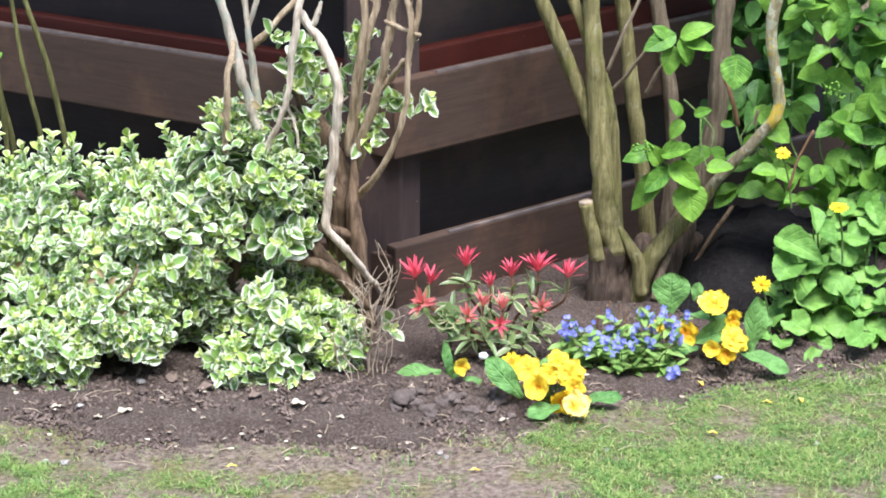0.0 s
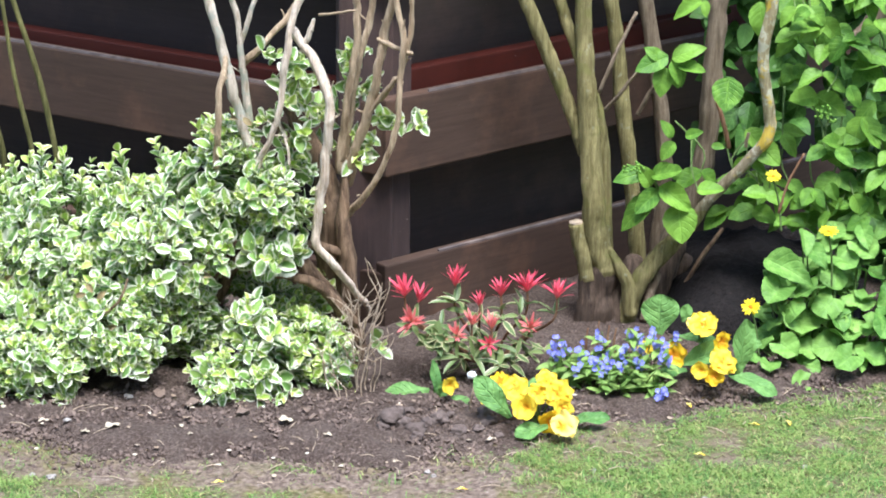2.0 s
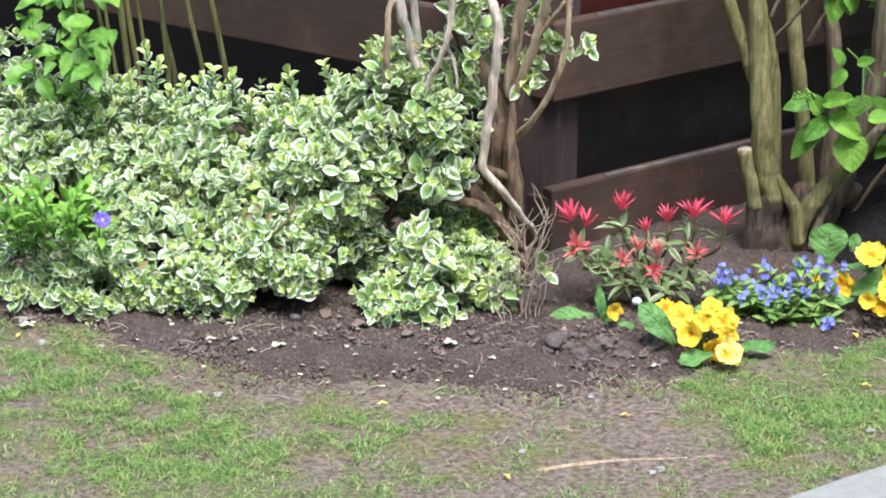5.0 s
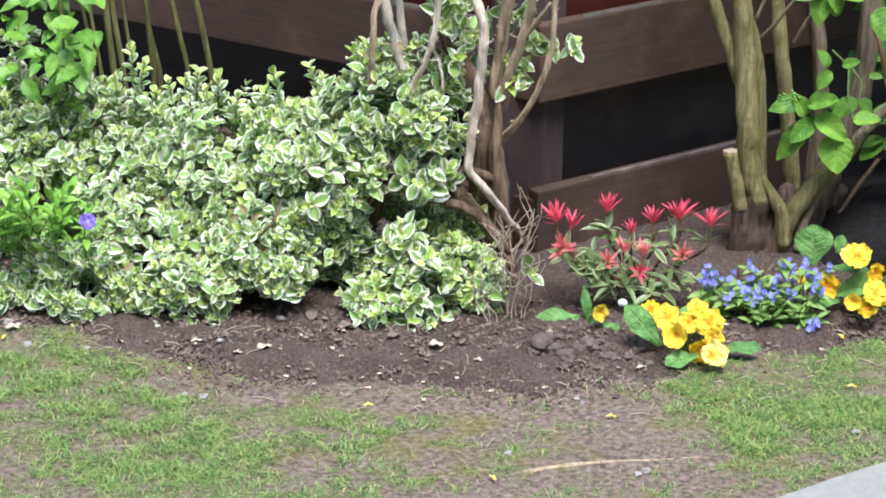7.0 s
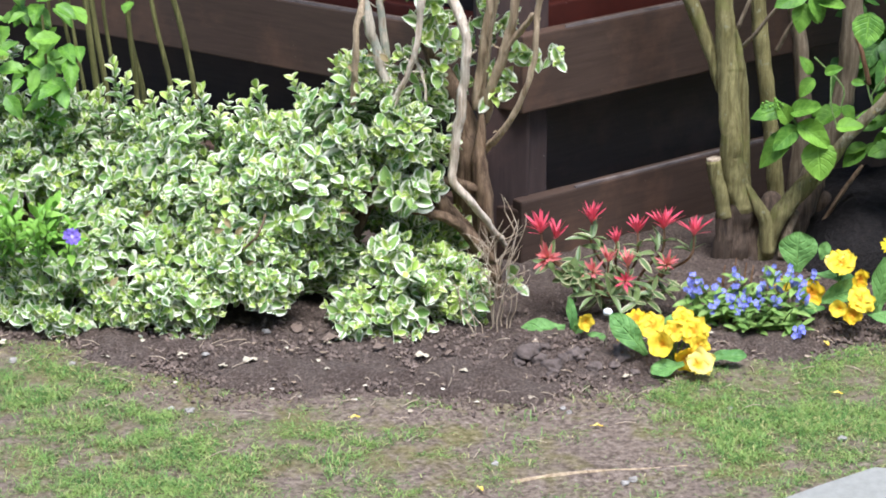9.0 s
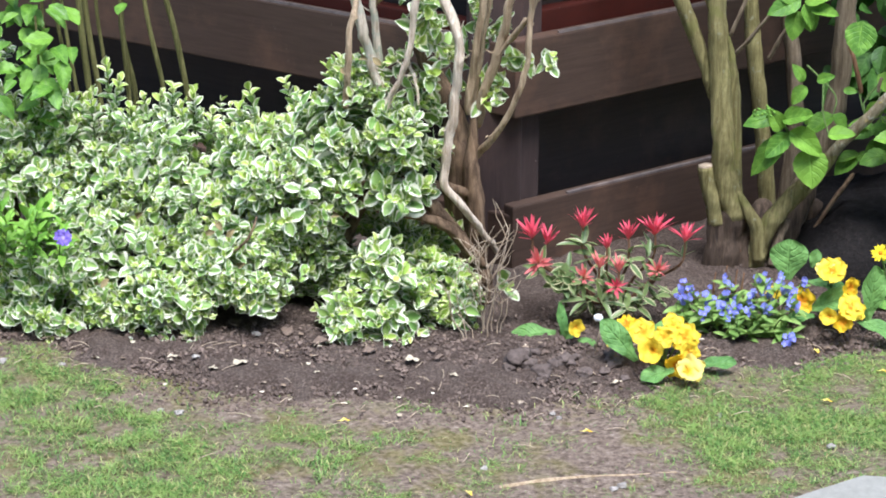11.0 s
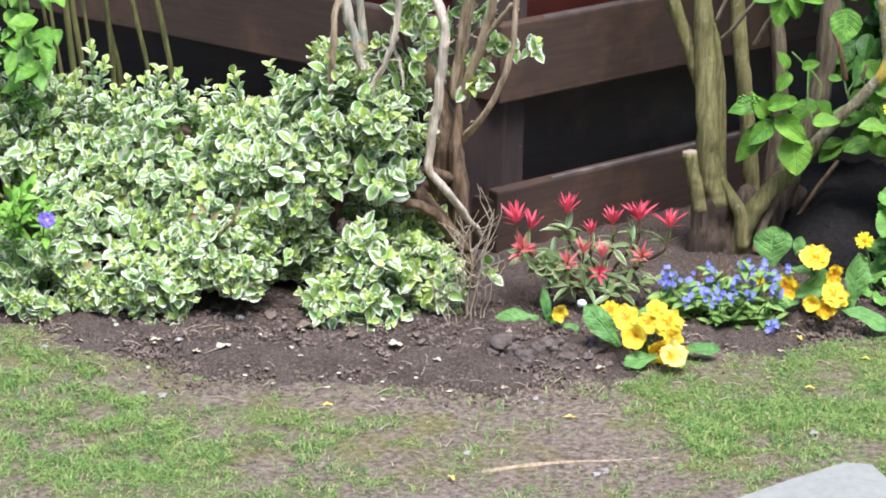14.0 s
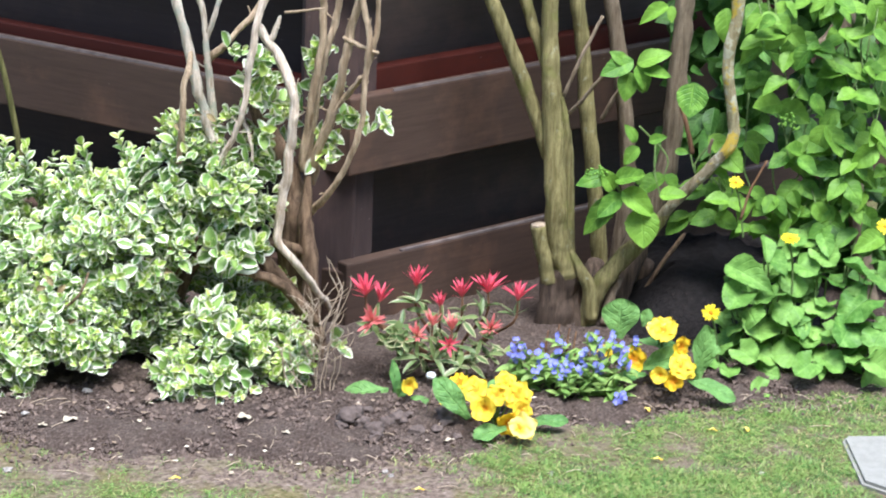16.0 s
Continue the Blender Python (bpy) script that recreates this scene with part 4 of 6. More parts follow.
# ---- many-stemmed shrub ----
def shrub():
    root = thing("multi_stemmed_shrub", (0.360, 4.470, 0.000), "old shrub with several thick bark-covered stems and fresh green leaves", "shrub")

    def stem(mat_key, radii, *pts, name="stem", segs=12, label=""):
        tube(name, pts, [0.95 * r / 1010 for r in radii], M[mat_key], root, label, segs, kink=0.002, rough=0.3, blunt=name == "stem")

    # foot and root flares, in bark darkened for the shade down there
    stem("bark_shaded", (46, 38, 31, 28, 24), (0.311, 4.440, -0.033), (0.311, 4.430, 0.022), (0.315, 4.425, 0.075), (0.319, 4.423, 0.116), (0.318, 4.430, 0.140), segs=18)
    stem("bark_shaded", (26, 22, 18, 16), (0.289, 4.420, -0.020), (0.289, 4.415, 0.027), (0.290, 4.412, 0.067), (0.289, 4.412, 0.106))
    stem("bark_shaded", (24, 22, 20), (0.341, 4.420, -0.018), (0.342, 4.420, 0.032), (0.341, 4.430, 0.096))
    stem("bark_shaded", (30, 27, 25, 24), (0.409, 4.470, -0.018), (0.416, 4.470, 0.039), (0.430, 4.480, 0.093), (0.454, 4.490, 0.147))
    stem("bark_shaded", (26, 24, 20), (0.464, 4.550, -0.034), (0.470, 4.550, 0.024), (0.479, 4.550, 0.093))
    stem("bark_shaded", (24, 22, 20), (0.368, 4.500, -0.030), (0.375, 4.500, 0.039), (0.381, 4.520, 0.100))
    # main stem with its two side stems
    stem("bark_olive", (27, 25, 23, 21, 19, 17, 15, 14), (0.321, 4.420, 0.119), (0.315, 4.420, 0.138), (0.301, 4.420, 0.193), (0.292, 4.420, 0.286), (0.285, 4.430, 0.380), (0.275, 4.430, 0.487), (0.270, 4.440, 0.568), (0.267, 4.440, 0.631), (0.263, 4.450, 0.722))
    stem("bark_olive", (16, 15, 14, 12, 6), (0.326, 4.440, 0.115), (0.318, 4.440, 0.203), (0.315, 4.440, 0.291), (0.306, 4.440, 0.389), (0.294, 4.440, 0.453))
    stem("bark_olive", (12, 13, 14, 14), (0.275, 4.440, 0.339), (0.253, 4.440, 0.408), (0.208, 4.440, 0.519), (0.161, 4.440, 0.627), (0.122, 4.450, 0.717))
    stem("bark_olive", (12, 12, 12, 12), (0.280, 4.460, 0.468), (0.255, 4.460, 0.542), (0.235, 4.470, 0.586), (0.222, 4.470, 0.623), (0.194, 4.480, 0.713))
    # the stems behind
    stem("bark_olive", (18, 17, 16, 15, 15), (0.399, 4.560, 0.018), (0.388, 4.560, 0.132), (0.375, 4.560, 0.245), (0.358, 4.560, 0.367), (0.342, 4.560, 0.487), (0.324, 4.560, 0.605), (0.309, 4.570, 0.698))
    stem("bark_dun", (17, 16, 16, 15, 15), (0.427, 4.600, 0.016), (0.434, 4.600, 0.132), (0.443, 4.600, 0.247), (0.433, 4.600, 0.347), (0.415, 4.600, 0.469), (0.390, 4.600, 0.598), (0.374, 4.600, 0.694))
    stem("bark_dun", (24, 22, 21, 20, 19, 19), (0.439, 4.520, 0.079), (0.466, 4.520, 0.171), (0.496, 4.520, 0.262), (0.512, 4.520, 0.340), (0.514, 4.520, 0.449), (0.519, 4.520, 0.557), (0.520, 4.520, 0.621), (0.518, 4.520, 0.716))
    # the low branch and its ridges
    stem("bark_olive", (21, 20, 20, 19, 14, 11), (0.358, 4.430, -0.016), (0.368, 4.410, 0.054), (0.384, 4.410, 0.096), (0.405, 4.410, 0.134), (0.445, 4.400, 0.182), (0.479, 4.400, 0.224), (0.498, 4.400, 0.253))
    stem("bark_lichen", (11, 11, 12, 11), (0.490, 4.400, 0.243), (0.530, 4.390, 0.297), (0.568, 4.380, 0.340), (0.597, 4.370, 0.382), label="branch with grey lichen")
    stem("bark_yellow", (11, 12, 12, 12, 13, 12), (0.582, 4.376, 0.360), (0.597, 4.370, 0.382), (0.607, 4.370, 0.413), (0.600, 4.370, 0.461), (0.588, 4.370, 0.523), (0.588, 4.370, 0.570), (0.597, 4.370, 0.627), (0.596, 4.370, 0.740), label="branch with grey and orange lichen")
    stem("bark_olive", (5, 12, 14, 16), (0.322, 4.410, 0.169), (0.346, 4.400, 0.129), (0.363, 4.400, 0.096), (0.368, 4.400, 0.041))
    stem("bark_dun", (9, 9, 8), (0.394, 4.400, 0.030), (0.403, 4.410, 0.066), (0.418, 4.420, 0.108))
    stem("bark_brown", (6, 5, 4), (0.457, 4.480, 0.003), (0.485, 4.490, 0.080), (0.547, 4.520, 0.168))
    stem("bark_olive", (15, 15, 15, 15), (0.289, 4.410, 0.102), (0.284, 4.410, 0.124), (0.273, 4.410, 0.168), (0.264, 4.410, 0.212), name="stump", label="sawn-off stump of a stem")
    stem("dry", (14.5, 14), (0.264, 4.410, 0.213), (0.264, 4.410, 0.216), name="sawn_face")
    stem("bark_dun", (4, 4, 4), (0.299, 4.420, 0.458), (0.328, 4.420, 0.533), (0.364, 4.440, 0.605), name="twig", segs=6)
    stem("bark_dun", (4, 4, 3), (0.312, 4.420, 0.424), (0.336, 4.400, 0.463), (0.377, 4.380, 0.526), name="twig", segs=6)
    stem("bark_dun", (5, 5, 4), (0.381, 4.550, 0.380), (0.396, 4.540, 0.418), (0.413, 4.530, 0.449), name="twig", segs=6)
    stem("red_stem", (5, 5, 4), (0.543, 4.450, 0.348), (0.533, 4.450, 0.393), (0.518, 4.460, 0.433), name="twig", segs=6)
    stem("red_stem", (3, 3, 2.5), (0.620, 4.300, 0.270), (0.636, 4.300, 0.329), (0.660, 4.300, 0.383), name="twig", segs=6)
    stem("bark_dun", (4, 4, 4), (0.566, 4.380, 0.370), (0.567, 4.380, 0.385), (0.570, 4.380, 0.397), name="twig", segs=6)
    stem("stem", (3, 3, 2), (0.411, 4.380, 0.289), (0.393, 4.370, 0.317), (0.376, 4.360, 0.334), name="twig", segs=6)
    stem("bark_dun", (20, 19, 18), (0.784, 4.550, 0.527), (0.817, 4.550, 0.576), (0.823, 4.550, 0.625), (0.817, 4.550, 0.720))
    stem("bark_dun", (20, 19, 18), (0.932, 4.600, -0.014), (0.909, 4.600, 0.090), (0.891, 4.600, 0.170), (0.874, 4.600, 0.283))
    shapes = [blade(12, oval(0.72, 0.78, 0.5), f, c, 0.02, 3, 0, 0.025, 0.08) for f, c in ((0.14, 0.14), (0.22, 0.26), (0.08, 0.08), (0.18, -0.06), (0.05, 0.34))]
    lv = Leaves(shapes, M["shrub"])

    def leaf(p, d, ln, wide=0.62, up=(0, -0.8, 0.7)):
        lv.add(V(p), d, V(up) + unit() * 0.15, ln, ln * wide)

    # the hanging cluster before the stems, the one at the twig's end, and single leaves
    for p, d, size, wide in (((0.408, 4.370, 0.289), (-1.00, -0.35, -1.00), 0.065, 0.60), ((0.398, 4.370, 0.281), (-1.00, -0.35, -1.00), 0.092, 0.50), ((0.413, 4.370, 0.294), (1.00, -0.35, -0.58), 0.076, 0.62),
                          ((0.448, 4.370, 0.261), (0.10, -0.35, -1.00), 0.076, 0.90), ((0.382, 4.370, 0.323), (-1.00, -0.35, -0.10), 0.061, 0.62), ((0.398, 4.370, 0.318), (1.00, -0.35, 0.27), 0.063, 0.62),
                          ((0.394, 4.370, 0.299), (-0.53, -0.35, 1.00), 0.052, 0.70), ((0.414, 4.370, 0.540), (-1.00, -0.35, -0.39), 0.069, 0.60), ((0.409, 4.370, 0.519), (-0.08, -0.35, -1.00), 0.057, 0.72),
                          ((0.424, 4.370, 0.530), (0.54, -0.35, -1.00), 0.052, 0.70), ((0.426, 4.370, 0.537), (1.00, -0.35, 0.65), 0.065, 0.60), ((0.437, 4.370, 0.523), (1.00, -0.35, -0.19), 0.055, 0.55),
                          ((0.404, 4.370, 0.536), (-1.00, -0.35, 0.90), 0.038, 0.70), ((0.425, 4.370, 0.520), (0.33, -0.35, -1.00), 0.042, 0.70), ((0.528, 4.370, 0.500), (-0.13, -0.35, -1.00), 0.065, 0.95),
                          ((0.576, 4.370, 0.639), (0.17, -0.35, -1.00), 0.069, 0.75), ((0.470, 4.370, 0.642), (-1.00, -0.35, -0.50), 0.061, 0.50), ((0.478, 4.370, 0.642), (0.08, -0.35, -1.00), 0.031, 0.60),
                          ((0.430, 4.370, 0.391), (-0.50, -0.35, 1.00), 0.040, 0.60), ((0.434, 4.370, 0.379), (-0.85, -0.35, -1.00), 0.042, 0.70), ((0.455, 4.370, 0.392), (1.00, -0.35, 0.46), 0.036, 0.60),
                          ((0.503, 4.370, 0.375), (1.00, -0.35, 0.00), 0.027, 0.60), ((0.438, 4.370, 0.338), (0.00, -0.35, -1.00), 0.031, 0.80)):
        leaf(p, d, size * 0.93, wide)
    # the leafy side: hanging pairs on fine twigs
    for c, s, k in (((0.647, 4.405, 0.564), 0.030, 7), ((0.642, 4.405, 0.494), 0.024, 6), ((0.696, 4.360, 0.508), 0.034, 8), ((0.726, 4.360, 0.572), 0.034, 7),
                    ((0.779, 4.360, 0.542), 0.040, 7), ((0.645, 4.405, 0.389), 0.014, 3), ((0.706, 4.360, 0.382), 0.022, 5), ((0.757, 4.360, 0.384), 0.028, 6),
                    ((0.808, 4.360, 0.455), 0.038, 8), ((0.844, 4.360, 0.386), 0.034, 7), ((0.825, 4.360, 0.322), 0.036, 8), ((0.536, 4.405, 0.238), 0.012, 2),
                    ((0.594, 4.405, 0.229), 0.022, 4), ((0.569, 4.405, 0.283), 0.024, 5), ((0.652, 4.405, 0.286), 0.028, 7), ((0.707, 4.360, 0.302), 0.034, 9),
                    ((0.761, 4.360, 0.277), 0.030, 8), ((0.776, 4.360, 0.336), 0.028, 6), ((0.870, 4.360, 0.270), 0.034, 8), ((0.910, 4.360, 0.336), 0.040, 8),
                    ((0.907, 4.360, 0.484), 0.044, 8), ((0.857, 4.360, 0.535), 0.040, 7), ((0.676, 4.360, 0.632), 0.036, 8), ((0.627, 4.405, 0.626), 0.026, 5),
                    ((0.751, 4.360, 0.640), 0.040, 8), ((0.839, 4.360, 0.622), 0.040, 8), ((0.905, 4.360, 0.609), 0.040, 7), ((0.550, 4.405, 0.407), 0.022, 3),
                    ((0.495, 4.405, 0.297), 0.014, 2), ((0.646, 4.405, 0.226), 0.030, 6), ((0.956, 4.360, 0.401), 0.044, 8)):
        for i in range(max(2, int(k * 0.8))):
            p = V(c) + Vector((random.gauss(0, s * 0.75), random.gauss(0, 0.03), random.gauss(0, s * 0.75)))
            side = Vector((random.choice((-1, 1)) * random.uniform(0.3, 1), random.uniform(-0.7, 0.0), random.uniform(-0.9, 0.05)))
            ln = random.uniform(0.034, 0.06)
            for sg in (1, -1):
                if random.random() < 0.78:
                    leaf(p, (side.x * sg, side.y, side.z + random.gauss(0, 0.15)), ln * random.uniform(0.85, 1.1), random.uniform(0.6, 0.8), (random.gauss(0, 0.35), -0.55, 0.85))
            if random.random() < 0.4:
                tube("twig", (p, p + Vector((random.gauss(0, 0.01), 0.04, 0.03)), p + Vector((random.gauss(0, 0.02), 0.09, 0.07))), (0.0014, 0.0018, 0.0022), M["stem"], root, "", 5, 0.1, 3)
    # the crown goes on above, unseen: leaves added to shade the hollow
    for i in range(220):
        ln = random.uniform(0.05, 0.078)
        lv.add((random.uniform(0.1, 1.3), random.uniform(4.5, 4.95), random.uniform(0.72, 1.15)), (random.uniform(-1, 1), random.uniform(-1, 1), random.uniform(-0.8, 0.2)), (random.gauss(0, 0.3), -0.3, 1), ln, ln * 0.65)
    for i in range(420):
        ln = random.uniform(0.06, 0.085)
        lv.add((random.uniform(-0.05, 0.95), random.uniform(4.55, 5.0), random.uniform(0.9, 1.3)), (random.uniform(-1, 1), random.uniform(-1, 1), random.uniform(-0.8, 0.2)), (random.gauss(0, 0.3), -0.3, 1), ln, ln * 0.7)
    lv.finish(root, "leaf", 300)
    # green flower buds
    for c in ((0.694, 4.300, 0.464), (0.705, 4.300, 0.450), (0.682, 4.300, 0.456), (0.362, 4.340, 0.345), (0.349, 4.340, 0.338), (0.372, 4.340, 0.337)):
        bm = bmesh.new()
        for i in range(9):
            bmesh.ops.create_icosphere(bm, subdivisions=1, radius=0.0028, matrix=Matrix.Translation(V(c) + unit() * 0.008))
        part("flower_head", bm, M["kerria"], root, "pale green flower buds", True)
    back = Leaves(shapes, M["hedge"])
    for i in range(1700):
        x, z = random.uniform(0.52, 1.3), random.uniform(0.04, 0.75)
        if (z < 0.3 and x < 0.72 + 0.1 * random.random()) or noise.noise((x * 9, 3, z * 9)) < -0.22:
            continue
        ln = random.uniform(0.04, 0.07)
        back.add((x, 4.66 + random.uniform(-0.06, 0.12), z), (random.uniform(-1, 1), -0.4, random.uniform(-1, 0.3)), (random.gauss(0, 0.3), -0.7, 0.8), ln, ln * 0.65)
    hedge = thing("hedge", (0.9, 4.7, 0), "dark leafy hedge behind the shrub", "hedge")
    back.finish(hedge, "leaf", 120)


shrub()


# ---- a low black heap added for the shade behind the flowers ----
def shade_heap():
    n = Nodes("shade_heap", 0.9, 0.2)
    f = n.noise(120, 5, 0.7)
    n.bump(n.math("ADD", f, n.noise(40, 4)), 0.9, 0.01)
    # near-black ramp paints the shade under the shrub
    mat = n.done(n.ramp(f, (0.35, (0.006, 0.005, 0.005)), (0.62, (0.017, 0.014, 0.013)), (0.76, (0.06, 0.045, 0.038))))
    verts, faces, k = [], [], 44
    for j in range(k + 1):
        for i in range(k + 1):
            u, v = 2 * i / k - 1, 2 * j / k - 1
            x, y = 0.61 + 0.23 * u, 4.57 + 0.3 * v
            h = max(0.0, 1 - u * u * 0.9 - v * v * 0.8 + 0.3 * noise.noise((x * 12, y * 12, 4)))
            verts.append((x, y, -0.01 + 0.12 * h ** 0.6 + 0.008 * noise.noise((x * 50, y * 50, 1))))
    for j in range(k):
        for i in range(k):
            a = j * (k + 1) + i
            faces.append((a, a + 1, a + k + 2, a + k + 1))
    ob = piece("soil_mound", mesh("soil_mound", verts, faces, mat), None, "low black heap standing in for shaded soil beside the shrub")
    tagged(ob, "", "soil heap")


shade_heap()


# ---- leafy plant with yellow daisies ----
def leopards_bane():
    root = thing("yellow_daisy_plant", (0.708, 4.150, 0.000), "leafy clump of round light green leaves with yellow daisy flowers", "plant")
    shapes = [blade(18, heart, f, c, w, 4, 0, 0.035, 0.3) for f, c, w in ((0.2, 0.12, 0.07), (0.32, 0.22, 0.06), (0.12, 0.34, 0.08), (-0.14, 0.2, 0.07), (0.26, 0.02, 0.09))]
    slim = [blade(14, oval(0.75, 0.8, 0.5), f, c, 0.03, 3, 0, 0.03) for f, c in ((0.14, 0.16), (0.2, 0.3))]
    lv, tall = Leaves(shapes, M["doronicum"]), Leaves(slim, M["doronicum"])
    base = V((0.708, 4.190, 0.000))

    def leaf(c, r, pointed, stalk=True):
        c = V(c)
        d = Vector((random.uniform(-1, 1), random.uniform(-0.9, -0.1), random.uniform(-0.55, 0.1))).normalized()
        q = c - d * r * 0.9
        up = (random.gauss(0, 0.45), -0.5 + random.gauss(0, 0.25), 0.9)
        if pointed:
            tall.add(q, d, up, r * 2.2, r * 1.25)
        else:
            lv.add(q, d, up, r * 1.6, r * random.uniform(1.65, 2.0))
        if stalk:
            tube("leaf_stalk", (Vector((base.x * 0.5 + c.x * 0.5, base.y + 0.03, 0)), (Vector((base.x * 0.3 + c.x * 0.7, base.y, 0)) + q) / 2 + Vector((0, 0.03, 0)), q), (0.0022, 0.0018, 0.0016), M["stem"], root, "", 5, 0, 3)

    for c, r, pointed in (((0.627, 4.250, 0.188), 0.044, 1), ((0.610, 4.220, 0.145), 0.031, 0), ((0.666, 4.230, 0.147), 0.031, 0), ((0.660, 4.220, 0.085), 0.040, 0),
                       ((0.823, 4.220, 0.138), 0.042, 0), ((0.720, 4.240, 0.171), 0.031, 0), ((0.704, 4.200, 0.055), 0.033, 0), ((0.737, 4.210, 0.069), 0.031, 0),
                       ((0.635, 4.170, 0.058), 0.027, 0), ((0.791, 4.180, 0.039), 0.029, 0), ((0.832, 4.160, 0.057), 0.031, 0), ((0.806, 4.190, 0.092), 0.033, 0),
                       ((0.668, 4.280, 0.229), 0.027, 1), ((0.685, 4.270, 0.207), 0.029, 1), ((0.742, 4.260, 0.195), 0.031, 0), ((0.775, 4.290, 0.237), 0.027, 1),
                       ((0.779, 4.270, 0.210), 0.029, 0), ((0.837, 4.260, 0.194), 0.031, 0), ((0.757, 4.220, 0.092), 0.027, 0), ((0.595, 4.210, 0.060), 0.019, 0),
                       ((0.564, 4.190, 0.092), 0.019, 1), ((0.615, 4.230, 0.089), 0.025, 0), ((0.599, 4.150, 0.033), 0.021, 0), ((0.674, 4.180, 0.024), 0.027, 0),
                       ((0.729, 4.150, 0.043), 0.029, 0), ((0.865, 4.180, 0.095), 0.033, 0), ((0.869, 4.150, 0.053), 0.031, 0), ((0.920, 4.240, 0.117), 0.035, 0),
                       ((0.912, 4.170, 0.068), 0.035, 0), ((0.958, 4.210, 0.086), 0.035, 0), ((0.883, 4.240, 0.181), 0.033, 0), ((0.943, 4.290, 0.187), 0.033, 0),
                       ((0.701, 4.210, 0.127), 0.031, 0), ((0.777, 4.250, 0.131), 0.031, 0), ((0.798, 4.270, 0.167), 0.029, 0), ((0.717, 4.320, 0.234), 0.023, 1),
                       ((0.820, 4.320, 0.238), 0.027, 1), ((0.872, 4.320, 0.229), 0.029, 1), ((0.614, 4.270, 0.161), 0.025, 1), ((0.766, 4.200, 0.051), 0.029, 0),
                       ((0.640, 4.210, 0.119), 0.027, 0), ((0.856, 4.170, 0.012), 0.027, 0), ((0.649, 4.130, 0.010), 0.021, 0), ((0.573, 4.190, 0.038), 0.017, 0),
                       ((0.905, 4.160, 0.007), 0.029, 0), ((0.981, 4.260, 0.155), 0.035, 0), ((0.978, 4.180, 0.034), 0.033, 0)):
        leaf(c, r, pointed)
    for i in range(120):
        x, k = random.uniform(0.6, 1.05), random.random()
        leaf((x, 4.2 + 0.12 * k + random.uniform(-0.03, 0.05), 0.03 + 0.22 * k * min(1, (x - 0.55) * 6)), random.uniform(0.014, 0.027), random.random() < 0.3, False)
    tall.finish(root, "leaf", 150)
    lv.finish(root, "leaf", 300)

    def daisy(c, stalk, f, r=0.017):
        flower(root, c, f, r, 14, LONG_PETAL, M["daisy"], M["gold"], tilt=0.2, wide=0.34, eye=0.3)
        tube("flower_stalk", (stalk, (V(c) + V(stalk)) / 2 + Vector((0.004, 0.01, 0)), V(c) - V(f).normalized() * 0.004), (0.0022, 0.002, 0.0018), M["stem"], root, "", 5, 0, 4)

    daisy((0.696, 4.200, 0.270), (0.711, 4.220, 0.161), (0.05, -0.35, 1))
    daisy((0.555, 4.120, 0.156), (0.578, 4.150, 0.054), (-0.2, -1, 0.6), 0.016)
    daisy((0.607, 4.300, 0.340), (0.627, 4.300, 0.238), (0.1, -0.6, 0.9), 0.014)
    daisy((0.861, 4.200, 0.298), (0.887, 4.250, 0.177), (0.1, -0.7, 0.8), 0.016)


leopards_bane()


